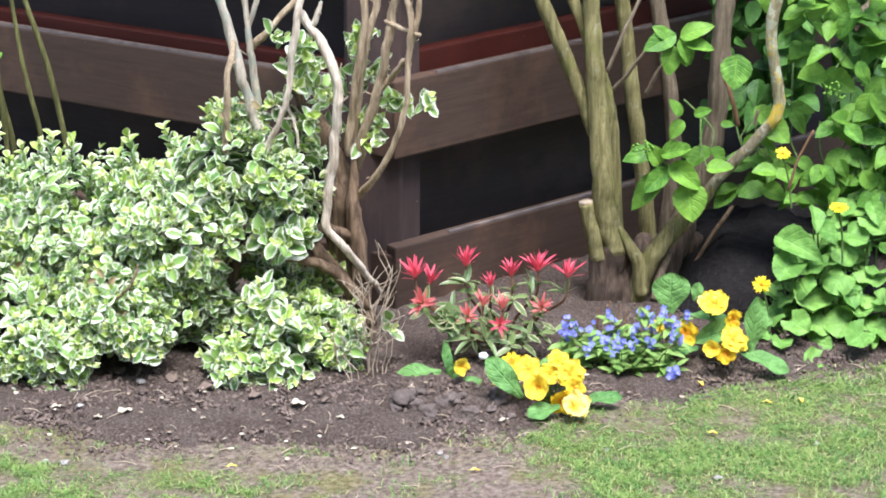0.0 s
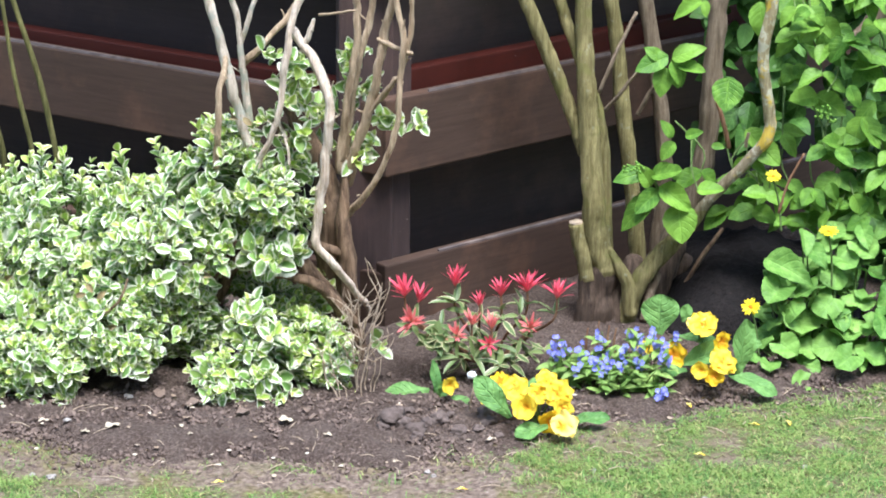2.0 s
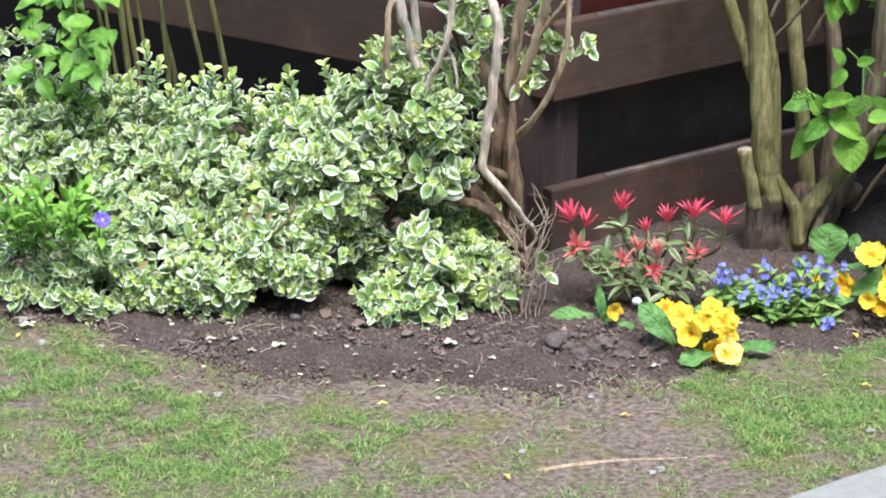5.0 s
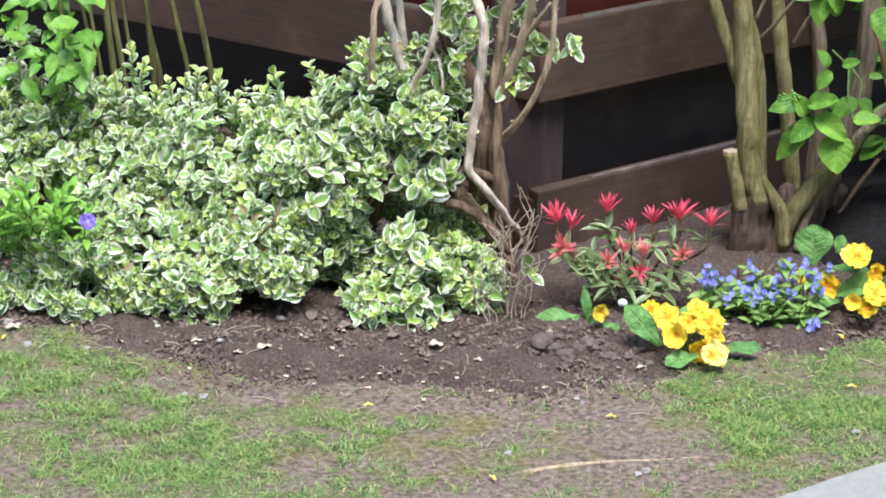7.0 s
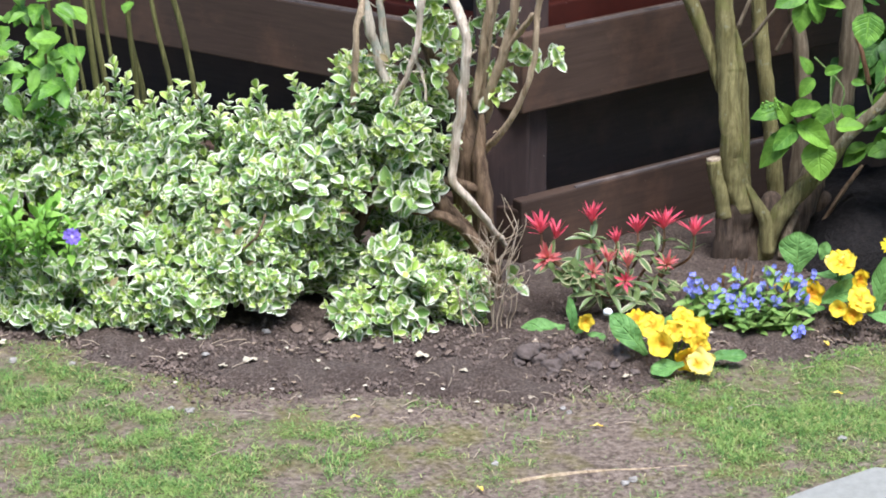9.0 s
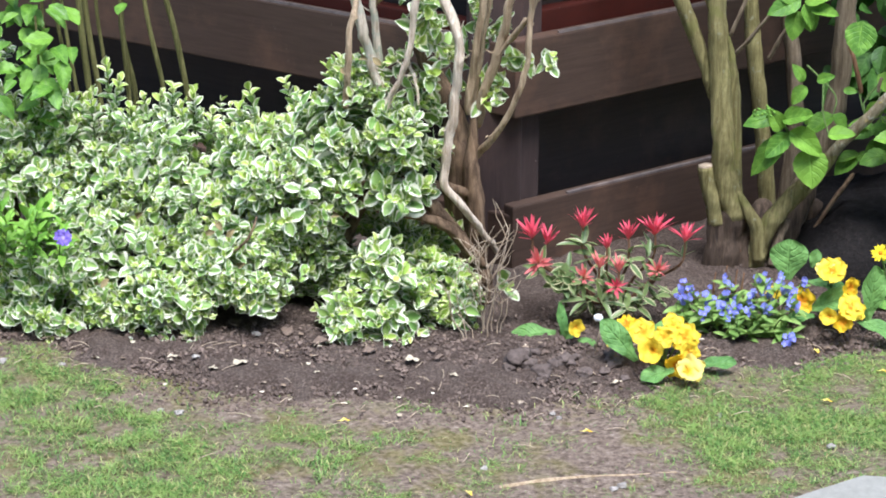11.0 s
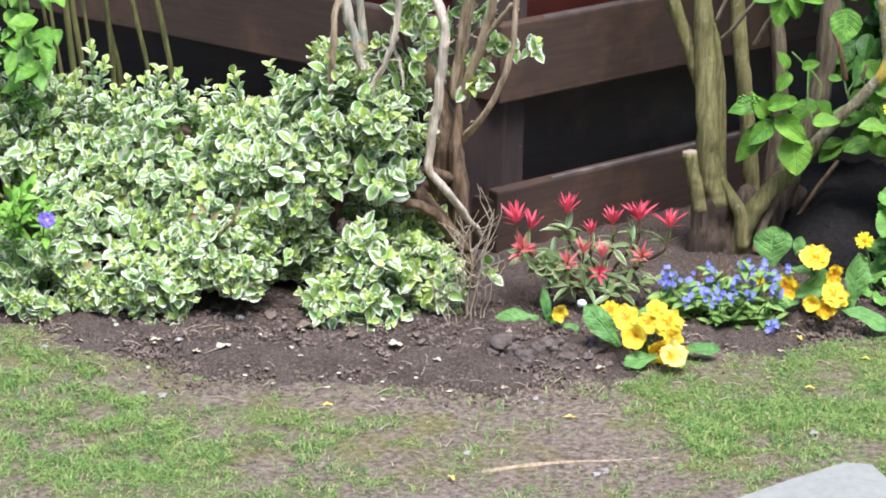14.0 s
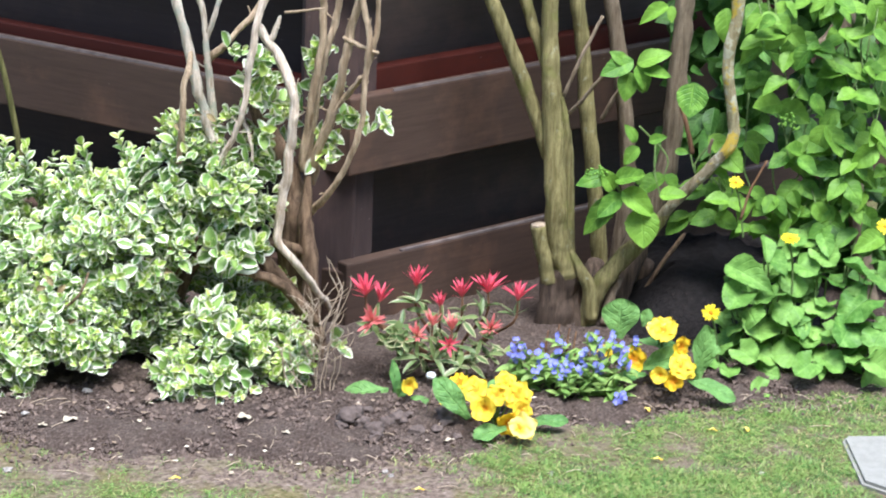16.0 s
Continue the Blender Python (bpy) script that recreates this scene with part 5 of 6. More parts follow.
# ---- red-tipped young shrub ----
def pieris():
    root = thing("red_tipped_shrub", (0.097, 4.200, 0.000), "small shrub with red young leaf whorls and cream-edged leaves", "shrub")
    slim = [blade(6, oval(0.8, 0.75, 0.5), f, c) for f, c in ((0.06, 0.12), (0.09, 0.25), (0.03, -0.08))]
    young = [blade(6, oval(0.8, 0.75, 0.5), f, c) for f, c in ((0.035, 0.03), (0.05, -0.08), (0.02, 0.12))]
    red, pink, green = Leaves(young, M["red"]), Leaves(young, M["pink"]), Leaves(slim, M["pieris"])
    base = V((0.097, 4.200, 0.000))

    def whorl(lv, c, axis, count, ln, spread, wide=0.26):
        axis = V(axis).normalized()
        s = axis.cross(Vector((0.3, 1, 0.1))).normalized()
        t = axis.cross(s)
        for i in range(count):
            a = 2.4 * i + random.gauss(0, 0.2)
            sp = spread * random.uniform(0.45, 1.15)
            d = axis * math.cos(sp) + (s * math.cos(a) + t * math.sin(a)) * math.sin(sp)
            q = ln * random.uniform(0.75, 1.15)
            lv.add(V(c) - axis * 0.002 * (i % 4), d, axis + unit() * 0.2, q, q * wide)

    def branch(c, lv, count=11, ln=0.034, low=True, lean=(0, 0.0, 1)):
        c = V(c)
        ax = V(lean).normalized()
        tube("stem", (base + unit() * 0.01, base.lerp(c, 0.5) + Vector((0, 0.015, -0.015)), c - ax * 0.045, c), (0.0034, 0.003, 0.0024, 0.0018), M["red_stem"], root, "", 6, 0.1, 4)
        whorl(lv, c, ax, int(count * 1.35), ln * 1.1, 0.9, 0.16)
        whorl(lv, c + ax * 0.004, ax, 6, ln * 1.0, 0.45, 0.17)
        if low:
            whorl(green, c - ax * 0.028, ax, 4, 0.04, 1.35, 0.3)

    branch((0.041, 4.160, 0.177), red, 13)
    branch((-0.048, 4.120, 0.170), red, 13, 0.036, False, (-0.2, -0.05, 1))
    branch((-0.022, 4.130, 0.158), red, 9, 0.03, False, (0.2, 0, 1))
    branch((-0.035, 4.080, 0.135), pink, 14, 0.036, True, (-0.1, -0.8, 0.6))
    branch((0.121, 4.150, 0.162), red, 10, 0.03)
    branch((0.167, 4.160, 0.169), red, 13, 0.038, True, (0.05, 0.0, 1))
    branch((0.218, 4.130, 0.167), red, 10, 0.036, True, (0.15, 0.0, 1))
    branch((0.084, 4.170, 0.137), red, 7, 0.024)
    branch((0.070, 4.100, 0.125), pink, 8, 0.026)
    branch((0.104, 4.090, 0.121), pink, 8, 0.03)
    branch((0.099, 4.060, 0.104), red, 9, 0.024, True, (0, -0.8, 0.6))
    branch((0.171, 4.100, 0.120), pink, 10, 0.028, True, (0.1, -0.7, 0.7))
    branch((0.043, 4.080, 0.112), pink, 9, 0.026, True, (0, -0.7, 0.7))
    for c in ((0.041, 4.140, 0.153), (0.074, 4.060, 0.078), (0.118, 4.050, 0.071), (0.045, 4.060, 0.078), (0.154, 4.130, 0.135), (0.124, 4.120, 0.128), (0.084, 4.080, 0.101), (0.148, 4.080, 0.080), (0.174, 4.100, 0.073), (0.016, 4.100, 0.125), (0.060, 4.130, 0.135), (0.139, 4.080, 0.059), (0.198, 4.100, 0.078)):
        whorl(green, c, (random.uniform(-0.5, 0.5), -0.3, 0.7), 4, 0.042, 1.6, 0.28)
    for c in ((0.023, 4.100, 0.090), (0.075, 4.090, 0.083), (0.117, 4.100, 0.078), (0.154, 4.110, 0.090), (0.100, 4.100, 0.056), (0.053, 4.110, 0.055), (0.132, 4.120, 0.057)):
        whorl(green, c, (random.uniform(-0.4, 0.4), -0.2, -0.5), 5, 0.044, 1.2, 0.27)
    for lv in (red, pink):
        lv.finish(root, "young_leaf", 300, "foliage", "red young leaf")
    green.finish(root, "leaf", 300)
    # a variegated sprig at its foot
    sprig = thing("variegated_sprig", (0.011, 4.205, 0.000), "low sprig of pale-edged green leaves", "plant")
    lv = Leaves([blade(6, oval(0.9, 0.8, 0.5), 0.15, 0.1), blade(6, oval(0.9, 0.8, 0.5), 0.25, 0.2)], M["pieris"])
    tube("stem", ((0.016, 4.200, 0.000), (0.011, 4.120, 0.065), (0.011, 4.100, 0.099)), (0.0025, 0.002, 0.0015), M["stem"], sprig, "", 6)
    for c in ((0.006, 4.080, 0.112), (0.021, 4.070, 0.105), (-0.009, 4.080, 0.101), (0.011, 4.070, 0.095)):
        whorl(lv, c, (0, -0.8, 0.6), 6, 0.026, 1.2, 0.62)
    lv.finish(sprig, "leaf", 300)


pieris()


# ---- blue flowers ----
def blue_clump():
    root = thing("blue_flower_clump", (0.322, 4.075, 0.000), "low clump of small-leaved plant covered in blue flowers", "plant")
    lv = Leaves([blade(5, oval(0.8, 0.8, 0.5), f, c) for f, c in ((0.08, 0.2), (0.04, 0.0), (0.12, 0.3))], M["blue_leaf"])
    base = V((0.322, 4.075, 0.000)) + Vector((0, 0.03, 0))
    floret = blade(3, cup, 0.1, 0.1, 0, 1)

    def spray(c, tall, florets):
        c = V(c)
        foot = base + Vector(((c.x - base.x) * 0.7, random.uniform(-0.05, 0.06), 0.0))
        tube("stem", (foot, (foot + c) / 2 + unit() * 0.008, c), (0.0016, 0.0013, 0.001), M["stem"], root, "", 5, 0, 3)
        for k in range(15):
            t = random.uniform(0.1, 0.9)
            ln = random.uniform(0.018, 0.035)
            lv.add(foot.lerp(c, t) + unit() * 0.006, Vector((random.uniform(-1, 1), random.uniform(-1, 0.3), random.uniform(-0.1, 0.7))), (0, -0.3, 1), ln, ln * 0.42)
        for k in range(int(florets * 2.1 + 0.5)):
            flower(root, c + Vector((random.gauss(0, 0.007), random.gauss(0, 0.007), -tall * k / max(1, florets * 1.7) + random.gauss(0, 0.003))), (random.gauss(0, 0.5), -1, random.uniform(0, 0.9)), random.uniform(0.0042, 0.0062), 5, floret, M["blue"], M["blue_eye"], "floret", random.uniform(0.0, 0.7), 0.85, 0.14)

    spray((0.215, 4.080, 0.112), 0.035, 5)
    spray((0.229, 4.070, 0.103), 0.02, 3)
    spray((0.206, 4.060, 0.088), 0.01, 1)
    spray((0.260, 4.070, 0.100), 0.03, 3)
    spray((0.296, 4.100, 0.113), 0.045, 5)
    spray((0.279, 4.050, 0.084), 0.02, 3)
    spray((0.308, 4.050, 0.081), 0.02, 4)
    spray((0.249, 4.040, 0.075), 0.015, 2)
    spray((0.337, 4.070, 0.100), 0.025, 3)
    spray((0.350, 4.100, 0.120), 0.02, 3)
    spray((0.365, 4.100, 0.104), 0.03, 4)
    spray((0.389, 4.100, 0.117), 0.03, 4)
    spray((0.398, 4.080, 0.096), 0.03, 4)
    spray((0.422, 4.100, 0.112), 0.015, 2)
    spray((0.411, 4.060, 0.088), 0.02, 3)
    spray((0.357, 4.050, 0.081), 0.015, 3)
    spray((0.327, 4.040, 0.080), 0.012, 2)
    spray((0.399, 4.020, 0.041), 0.02, 4)
    spray((0.265, 4.040, 0.043), 0.01, 0)
    spray((0.327, 4.030, 0.042), 0.01, 0)
    spray((0.366, 4.030, 0.047), 0.01, 0)
    spray((0.293, 4.030, 0.047), 0.01, 0)
    spray((0.231, 4.060, 0.057), 0.01, 0)
    spray((0.385, 4.030, 0.068), 0.01, 0)
    spray((0.346, 4.030, 0.068), 0.01, 0)
    spray((0.222, 4.060, 0.036), 0.01, 0)
    spray((0.268, 4.030, 0.068), 0.01, 0)
    spray((0.307, 4.020, 0.067), 0.01, 0)
    for c in ((0.292, 4.120, 0.126), (0.310, 4.120, 0.118), (0.273, 4.120, 0.113), (0.322, 4.120, 0.113)):
        tube("seed_spike", (V(c) - Vector((0, 0, 0.06)), V(c) - Vector((0.003, 0, 0.03)), c), (0.0012, 0.0022, 0.0012), M["red_stem"], root, "", 5, 0.4, 3)
    lv.finish(root, "leaf", 300)


blue_clump()


# ---- primroses ----
SPOON = [blade(12, spoon, f, c, 0.04, 3) for f, c in ((0.08, 0.1), (0.13, 0.25), (0.03, 0.35))]


def primrose(base, label, flowers, leaves):
    root = thing("primrose", base, label, "flower", "primroses in the bed")
    lv = Leaves(SPOON, M["primrose_leaf"])
    base = V(base)
    for p, d, up, ln, wide in leaves:
        lv.add(p, d, up, ln, ln * wide)
    lv.finish(root, "leaf", 100)
    for c, f, r, m in flowers:
        c = V(c)
        tube("flower_stalk", (base + unit() * 0.006, base.lerp(c, 0.6) + Vector((0, 0.01, 0.005)), c - V(f).normalized() * 0.003), (0.002, 0.0018, 0.0016), M["stem"], root, "", 5, 0, 4)
        flower(root, c, f, r * 0.88, 5, PETAL, M[m], M["gold"], tilt=random.uniform(0.3, 0.85), wide=random.uniform(1.0, 1.25), eye=0.09)


primrose((0.182, 3.935, 0.010), "yellow primrose with crinkled leaves at the lawn edge", (
    ((0.161, 3.895, 0.055), (-0.3, -1, 0.35), 0.031, "yellow"), ((0.200, 3.895, 0.033), (0.1, -1, -0.1), 0.027, "gold"), ((0.212, 3.915, 0.071), (0.35, -0.9, 0.5), 0.029, "yellow"),
    ((0.194, 3.945, 0.080), (0.1, -0.7, 0.9), 0.023, "yellow"), ((0.143, 3.925, 0.074), (-0.2, -0.8, 0.7), 0.025, "yellow"), ((0.116, 3.955, 0.077), (-0.3, -0.6, 0.9), 0.02, "gold"),
    ((0.220, 3.905, 0.051), (0.5, -1, 0.2), 0.024, "yellow"), ((0.217, 3.875, 0.022), (0.25, -0.6, 0.8), 0.033, "lemon"), ((0.094, 3.955, 0.040), (-0.9, -0.5, 0.3), 0.014, "yellow"), ((0.179, 3.925, 0.066), (0, -0.9, 0.6), 0.022, "yellow")), (
    ((0.133, 3.905, 0.031), (-0.62, -0.1, 0.85), (0.3, -1, 0.25), 0.085, 0.5), ((0.196, 3.885, 0.025), (-1, -0.45, -0.1), (0, -0.5, 1), 0.06, 0.6), ((0.230, 3.925, 0.016), (1, -0.1, 0.2), (0, -0.4, 1), 0.072, 0.42),
    ((0.153, 3.955, 0.059), (0.8, 0, 0.5), (0, -0.8, 0.7), 0.05, 0.5), ((0.178, 3.965, 0.031), (0.6, 0.2, 0.5), (0, -0.6, 1), 0.06, 0.5)))
primrose((0.016, 4.043, 0.000), "small primrose with one yellow flower on bare soil", (
    ((0.030, 4.000, 0.052), (0.5, -1, 0.1), 0.019, "yellow"),), (
    ((-0.003, 4.030, 0.027), (-1, -0.25, 0.06), (0, -0.75, 0.9), 0.078, 0.62), ((0.023, 4.010, 0.016), (0.8, -0.5, 0.2), (0, -0.5, 1), 0.05, 0.62), ((0.007, 4.030, 0.015), (0.12, 0, 1), (0.6, -0.8, 0.1), 0.062, 0.34), ((0.011, 4.020, 0.016), (0.4, -0.3, 0.8), (0, -1, 0.4), 0.045, 0.5)))
primrose((0.482, 4.150, 0.000), "yellow primroses with broad leaves beside blue flowers", (
    ((0.471, 4.100, 0.124), (-0.05, -0.7, 0.8), 0.032, "yellow"), ((0.479, 4.120, 0.125), (0.2, -0.6, 0.9), 0.024, "yellow"), ((0.465, 4.110, 0.124), (-0.4, -0.6, 0.8), 0.024, "lemon"), ((0.503, 4.090, 0.103), (0.6, -1, 0.1), 0.022, "gold"), ((0.466, 4.050, 0.064), (-0.3, -1, 0.3), 0.02, "yellow"),
    ((0.501, 4.060, 0.077), (0.2, -0.8, 0.7), 0.027, "yellow"), ((0.489, 4.050, 0.055), (0, -1, 0.1), 0.02, "gold"), ((0.514, 4.070, 0.067), (0.7, -0.8, 0.3), 0.019, "yellow"), ((0.422, 4.100, 0.073), (0.1, -1, 0.3), 0.026, "gold"), ((0.375, 4.130, 0.072), (-0.2, -1, 0.4), 0.017, "yellow")), (
    ((0.402, 4.170, 0.084), (0.02, 0.05, 1), (0, -1, 0.25), 0.072, 0.95), ((0.433, 4.140, 0.094), (1, -0.2, -0.1), (0, -0.6, 1), 0.07, 0.4), ((0.436, 4.100, 0.055), (1, -0.3, 0.6), (0, -0.8, 0.8), 0.085, 0.5),
    ((0.517, 4.070, 0.047), (1, -0.3, -0.05), (0, -0.5, 1), 0.085, 0.45), ((0.537, 4.100, 0.032), (0.12, 0, 1), (0.3, -1, 0.2), 0.105, 0.42), ((0.442, 4.160, 0.112), (0.3, 0, 1), (0, -1, 0.2), 0.032, 0.7),
    ((0.444, 4.080, 0.052), (-0.9, -0.4, 0.1), (0, -0.6, 1), 0.05, 0.55), ((0.526, 4.120, 0.083), (0.9, -0.1, 0.3), (0, -0.7, 1), 0.05, 0.5)))


# ---- white bud on a stalk ----
def bud():
    root = thing("white_bud", (0.062, 3.962, 0.000), "closed white bud on a thin dry stalk", "flower")
    tube("stalk", ((0.062, 3.962, 0.000), (0.069, 3.950, 0.053), (0.074, 3.950, 0.079)), (0.002, 0.0018, 0.0016), M["dry"], root, "", 6, 0.1)
    bm = bmesh.new()
    bmesh.ops.create_icosphere(bm, subdivisions=2, radius=0.0085, matrix=Matrix.Translation((0.068, 3.950, 0.089)) @ Matrix.Diagonal((1, 1, 0.8, 1)))
    for v in bm.verts:
        v.co += unit() * 0.0008
    part("bud", bm, M["white"], root, "", True)


bud()


# ---- clods, pebbles, fallen leaves ----
def lump(name, p, r, material, label, category, group, flat=0.7):
    bm = bmesh.new()
    bmesh.ops.create_icosphere(bm, subdivisions=3, radius=1)
    s = random.random() * 50
    for v in bm.verts:
        v.co *= 1 + 0.6 * noise.noise(v.co * 1.4 + Vector((s, 0, 0))) + 0.35 * noise.noise(v.co * 3.2 + Vector((s, 3, 0))) + 0.18 * noise.noise(v.co * 7 + Vector((s, 3, 9)))
        v.co = Vector((v.co.x * r, v.co.y * r, v.co.z * r * flat))
    me = bpy.data.meshes.new(name)
    bm.to_mesh(me)
    bm.free()
    me.materials.append(material)
    me.polygons.foreach_set("use_smooth", [True] * len(me.polygons))
    x, y = p[0], p[1]
    ob = new(name, me)
    ob.matrix_basis = pose(x, y, rise(x, y) + r * flat * 0.45, 0, 0, random.uniform(0, 360))
    return tagged(ob, label, category, group)


for p, r in (((-0.066, 3.905, 0.000), 0.02), ((-0.024, 3.873, 0.000), 0.015), ((0.013, 3.909, 0.000), 0.014), ((0.098, 3.937, 0.000), 0.018), ((-0.054, 3.937, 0.000), 0.012), ((-0.044, 3.892, 0.000), 0.013), ((-0.079, 3.880, 0.000), 0.01), ((-0.004, 3.897, 0.000), 0.012), ((0.096, 3.922, 0.000), 0.015), ((0.080, 3.892, 0.000), 0.01), ((0.048, 3.880, 0.000), 0.012),
             ((-0.023, 3.856, 0.000), 0.01), ((0.034, 3.929, 0.000), 0.009), ((-0.037, 3.947, 0.000), 0.009), ((0.114, 3.880, 0.000), 0.008)):
    lump("soil_clod", p, r * 1.05, M["clod"], "dark damp clod of soil on the bed", "clod", "clods of soil")
for p, r in (((-0.607, 3.701, 0.000), 0.008), ((-0.639, 3.712, 0.000), 0.005), ((0.265, 3.755, 0.000), 0.006), ((-0.144, 3.823, 0.000), 0.005), ((-0.005, 3.742, 0.000), 0.005), ((0.005, 3.728, 0.000), 0.004), ((-0.518, 3.997, 0.000), 0.007),
             ((-0.609, 3.897, 0.000), 0.006), ((-0.938, 3.897, 0.000), 0.008), ((-0.837, 3.888, 0.000), 0.007), ((0.104, 3.477, 0.000), 0.007), ((0.091, 3.463, 0.000), 0.006), ((0.611, 3.781, 0.000), 0.005), ((-0.992, 3.992, 0.000), 0.008), ((0.435, 3.644, 0.000), 0.007), ((-0.108, 3.524, 0.000), 0.006)):
    lump("pebble", p, r, M["pebble"], "small pale pebble on the ground", "pebble", "pebbles on the ground", 0.6)


def fallen(p, ln, wide, turn, material, label):
    v, f, uv = blade(6, oval(0.85, 0.8, 0.5), 0.1, 0.08, 0.08)
    x, y = p[0], p[1]
    me = mesh("fallen_leaf", v * (ln * wide, ln, ln), f, material, uv)
    ob = new("fallen_leaf", me)
    ob.matrix_basis = pose(x, y, rise(x, y) + 0.008, random.uniform(-4, 8), random.uniform(-8, 8), turn)
    tagged(ob, label, "leaf", "fallen leaves on the soil")


for p, ln, wide, turn in (((-0.542, 3.863, 0.000), 0.028, 0.9, 300), ((-0.255, 3.888, 0.000), 0.026, 0.9, 280), ((-0.413, 3.863, 0.000), 0.014, 0.6, 20), ((-0.565, 3.851, 0.000), 0.018, 0.7, 70), ((-0.393, 3.844, 0.000), 0.012, 0.6, 100), ((-0.647, 3.880, 0.000), 0.012, 0.6, 40),
                          ((-0.658, 3.892, 0.000), 0.02, 0.5, 280), ((-0.774, 3.905, 0.000), 0.018, 0.5, 80), ((-0.966, 3.962, 0.000), 0.03, 0.5, 100), ((-0.163, 3.844, 0.000), 0.018, 0.5, 60), ((-0.238, 4.018, 0.000), 0.015, 0.6, 60), ((0.109, 3.863, 0.000), 0.02, 0.5, 110), ((-0.723, 3.942, 0.000), 0.016, 0.6, 10), ((-0.470, 3.905, 0.000), 0.01, 0.5, 30)):
    fallen(p, ln, wide, turn, M["dead"], "pale dry fallen leaf on dark soil")
for p, ln, wide, turn in (((-0.384, 3.962, 0.000), 0.04, 0.55, 110), ((-0.472, 4.018, 0.000), 0.035, 0.6, 200), ((-0.305, 3.929, 0.000), 0.03, 0.6, 130), ((-0.647, 4.018, 0.000), 0.04, 0.6, 60), ((-0.554, 4.018, 0.000), 0.035, 0.7, 20), ((-0.215, 3.942, 0.000), 0.025, 0.5, 200), ((-0.273, 3.962, 0.000), 0.03, 0.6, 60), ((-0.184, 3.905, 0.000), 0.03, 0.3, 120), ((-0.353, 3.992, 0.000), 0.03, 0.6, 300)):
    fallen(p, ln, wide, turn, M["brown_leaf"], "brown curled fallen leaf under the bush")
for p, turn in (((0.557, 3.942, 0.000), 60), ((0.448, 4.010, 0.000), 20), ((0.059, 3.661, 0.000), 80), ((0.452, 3.809, 0.000), 70), ((-0.329, 3.679, 0.000), 88), ((0.610, 3.942, 0.000), 10), ((-0.983, 3.905, 0.000), 0), ((-0.122, 3.414, 0.000), 30)):
    fallen(p, 0.02, 0.35, turn, M["lemon"], "fallen yellow petal on the lawn")


def chips():
    """Flakes of dry leaf and bark on the soil."""
    vs, fs = [], []
    for i in range(190):
        x = random.uniform(-1.15, 1.1)
        y = bed_edge(x) + max(random.gauss(0.08, 0.1), random.uniform(-0.06, 0.04))
        a, r = random.uniform(0, 6.28), random.uniform(0.0015, 0.0045)
        k = len(vs)
        for j in range(5):
            b = a + j * 1.257
            q = r * random.uniform(0.6, 1.3)
            vs.append((x + math.cos(b) * q * 1.5, y + math.sin(b) * q, rise(x, y) + 0.006 + random.uniform(0, 0.003)))
        fs.append(tuple(range(k, k + 5)))
    piece("leaf_litter", mesh("leaf_litter", vs, fs, M["litter"], None, False), None, "scattered pale flakes of dry leaf litter", None, "stuff")


chips()


def straws():
    """Bits of dry stalk on soil and lawn."""
    for i in range(170):
        x = random.uniform(-1.1, 1.0)
        y = bed_edge(x) + random.gauss(0.0, 0.1)
        a, ln = random.uniform(0, 6.28), random.uniform(0.012, 0.04)
        d = Vector((math.cos(a), math.sin(a), 0)) * ln
        p = Vector((x, y, rise(x, y) + 0.006))
        ob = tube("dry_straw", (p, p + d * 0.5 + Vector((0.002, 0.002, 0.002)), p + d), (0.0009, 0.0008, 0.0006), M["dry"], None, "short bit of dry stalk on the ground", 5, 0.1, 2)
        tagged(ob, "", "straw", "bits of dry stalk")


straws()


# ---- slabs for pale window blur and a bleached root at the lawn's near side ----
def paving(outline):
    top = [V((x, y, 0)) for x, y in outline]
    bm = bmesh.new()
    hi = [bm.verts.new(p + Vector((0, 0, 0.011 + 0.001 * (i % 2)))) for i, p in enumerate(top)]
    lo = [bm.verts.new(p + Vector((0, 0, -0.03))) for p in top]
    bm.faces.new(hi)
    n = len(top)
    for i in range(n):
        j = (i + 1) % n
        bm.faces.new((hi[j], hi[i], lo[i], lo[j]))
    bmesh.ops.recalc_face_normals(bm, faces=bm.faces)
    bmesh.ops.bevel(bm, geom=[e for e in bm.edges if all(v in hi for v in e.verts)], offset=0.006, segments=2, affect="EDGES")
    ob = part("paving_slab", bm, M["paving"], None, "pale grey slab standing in for blur at the window")
    tagged(ob, "", "paving", "", "structure")


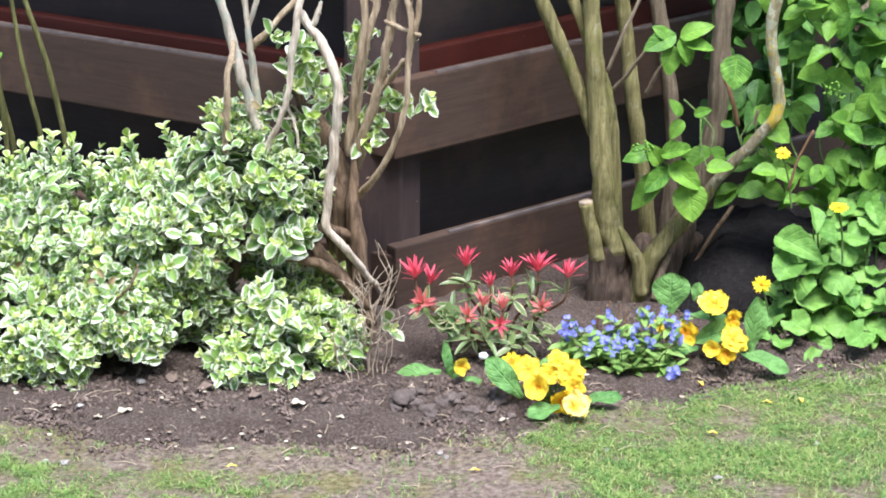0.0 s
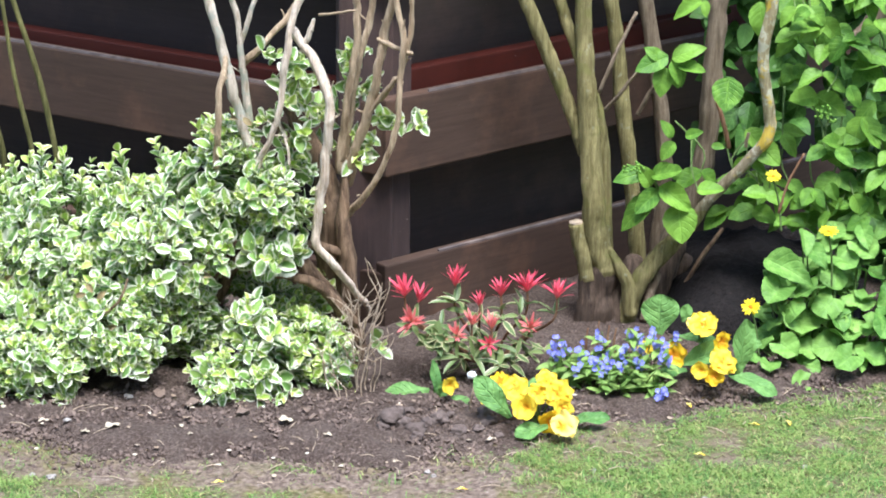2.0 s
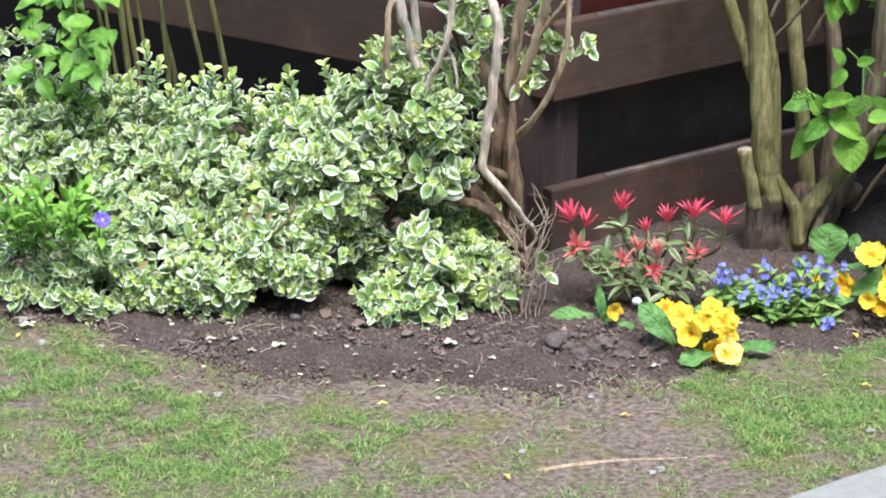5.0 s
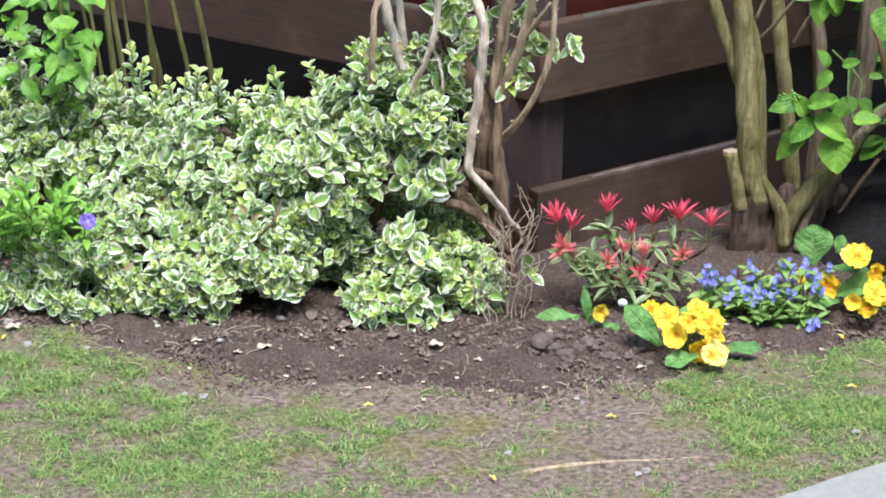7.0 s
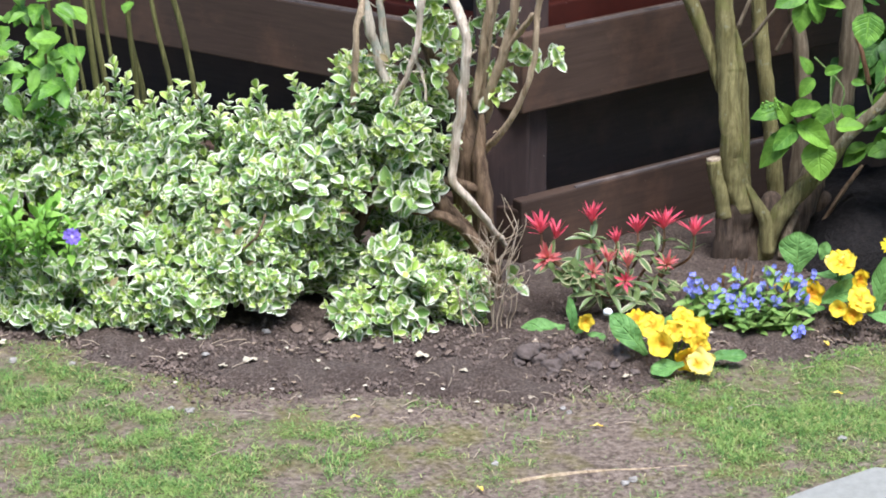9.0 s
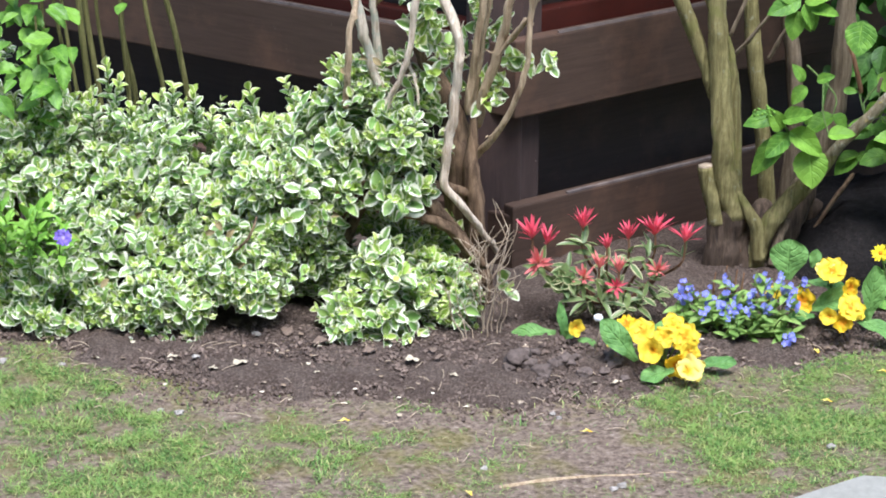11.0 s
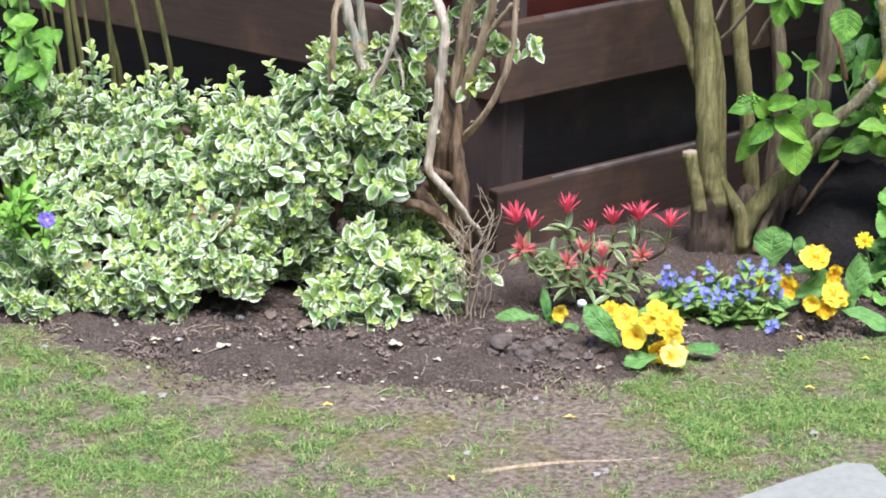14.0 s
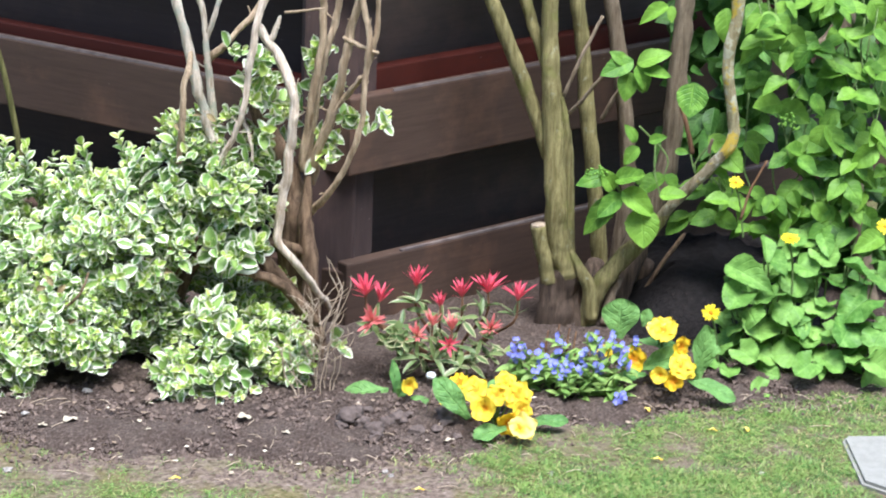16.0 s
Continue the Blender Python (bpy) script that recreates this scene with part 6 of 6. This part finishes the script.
# added in place of window blur and a smudge, outlined to the camera's view
paving(((0.270, 3.365), (0.380, 3.455), (0.470, 3.525), (0.515, 3.520), (0.600, 3.300), (0.560, 3.120), (0.300, 3.090)))
paving(((0.770, 3.740), (0.766, 3.915), (0.774, 3.932), (0.994, 3.950), (0.975, 3.640), (0.870, 3.650)))
root_ob = tube("bleached_root", ((-0.080, 3.461, 0.000), (-0.021, 3.483, 0.000), (0.048, 3.503, 0.000), (0.127, 3.518, 0.000), (0.188, 3.534, 0.000)), (0.004, 0.006, 0.005, 0.003, 0.002), M["bark_tan"], None, "pale bleached root lying in bare earth", 8)
tagged(root_ob, "", "root")


# ---- grass: patchy, thin in the middle ----
def grass():
    rng = np.random.default_rng(4)
    vs, fs = [], []

    def one(x, y, ln, lean):
        b, w = rng.uniform(0, 2 * math.pi), rng.uniform(0.0003, 0.0008)
        a = b + math.pi / 2 + rng.normal(0, 0.3)
        sx, sy = math.cos(a) * w, math.sin(a) * w
        lx, ly = math.cos(b) * lean * ln, math.sin(b) * lean * ln
        k = len(vs)
        h = ln * math.sqrt(max(0.02, 1 - lean * lean))
        tip = h * rng.uniform(0.2, 1.0)
        vs.extend(((x - sx, y - sy, -0.003), (x + sx, y + sy, -0.003), (x + lx * 0.4 + sx, y + ly * 0.4 + sy, h * 0.85), (x + lx * 0.4 - sx, y + ly * 0.4 - sy, h * 0.85), (x + lx, y + ly, tip)))
        fs.extend(((k, k + 1, k + 2, k + 3), (k + 3, k + 2, k + 4)))

    for i in range(420000):
        x, y = rng.uniform(-1.3, 1.25), rng.uniform(3.25, 4.2)
        d = turf(x, y)
        if rng.random() < d ** 2.1 * 0.72 + 0.015:
            one(x, y, rng.uniform(0.007, 0.032) * (0.6 + 0.4 * d), rng.uniform(0.95, 0.999))
    for i in range(620):
        x, y = rng.uniform(-1.2, 1.15), rng.uniform(3.25, 4.1)
        if y > bed_edge(x) + 0.015 or (turf(x, y) < 0.25 and rng.random() < 0.72):
            continue
        s = rng.uniform(0.008, 0.022)
        for k in range(int(rng.uniform(12, 45))):
            one(x + rng.normal(0, s), y + rng.normal(0, s), rng.uniform(0.01, 0.027), rng.uniform(0.85, 0.99))
    piece("grass", mesh("grass", vs, fs, M["grass"]), None, "short thin patchy lawn grass", None, "stuff")


grass()
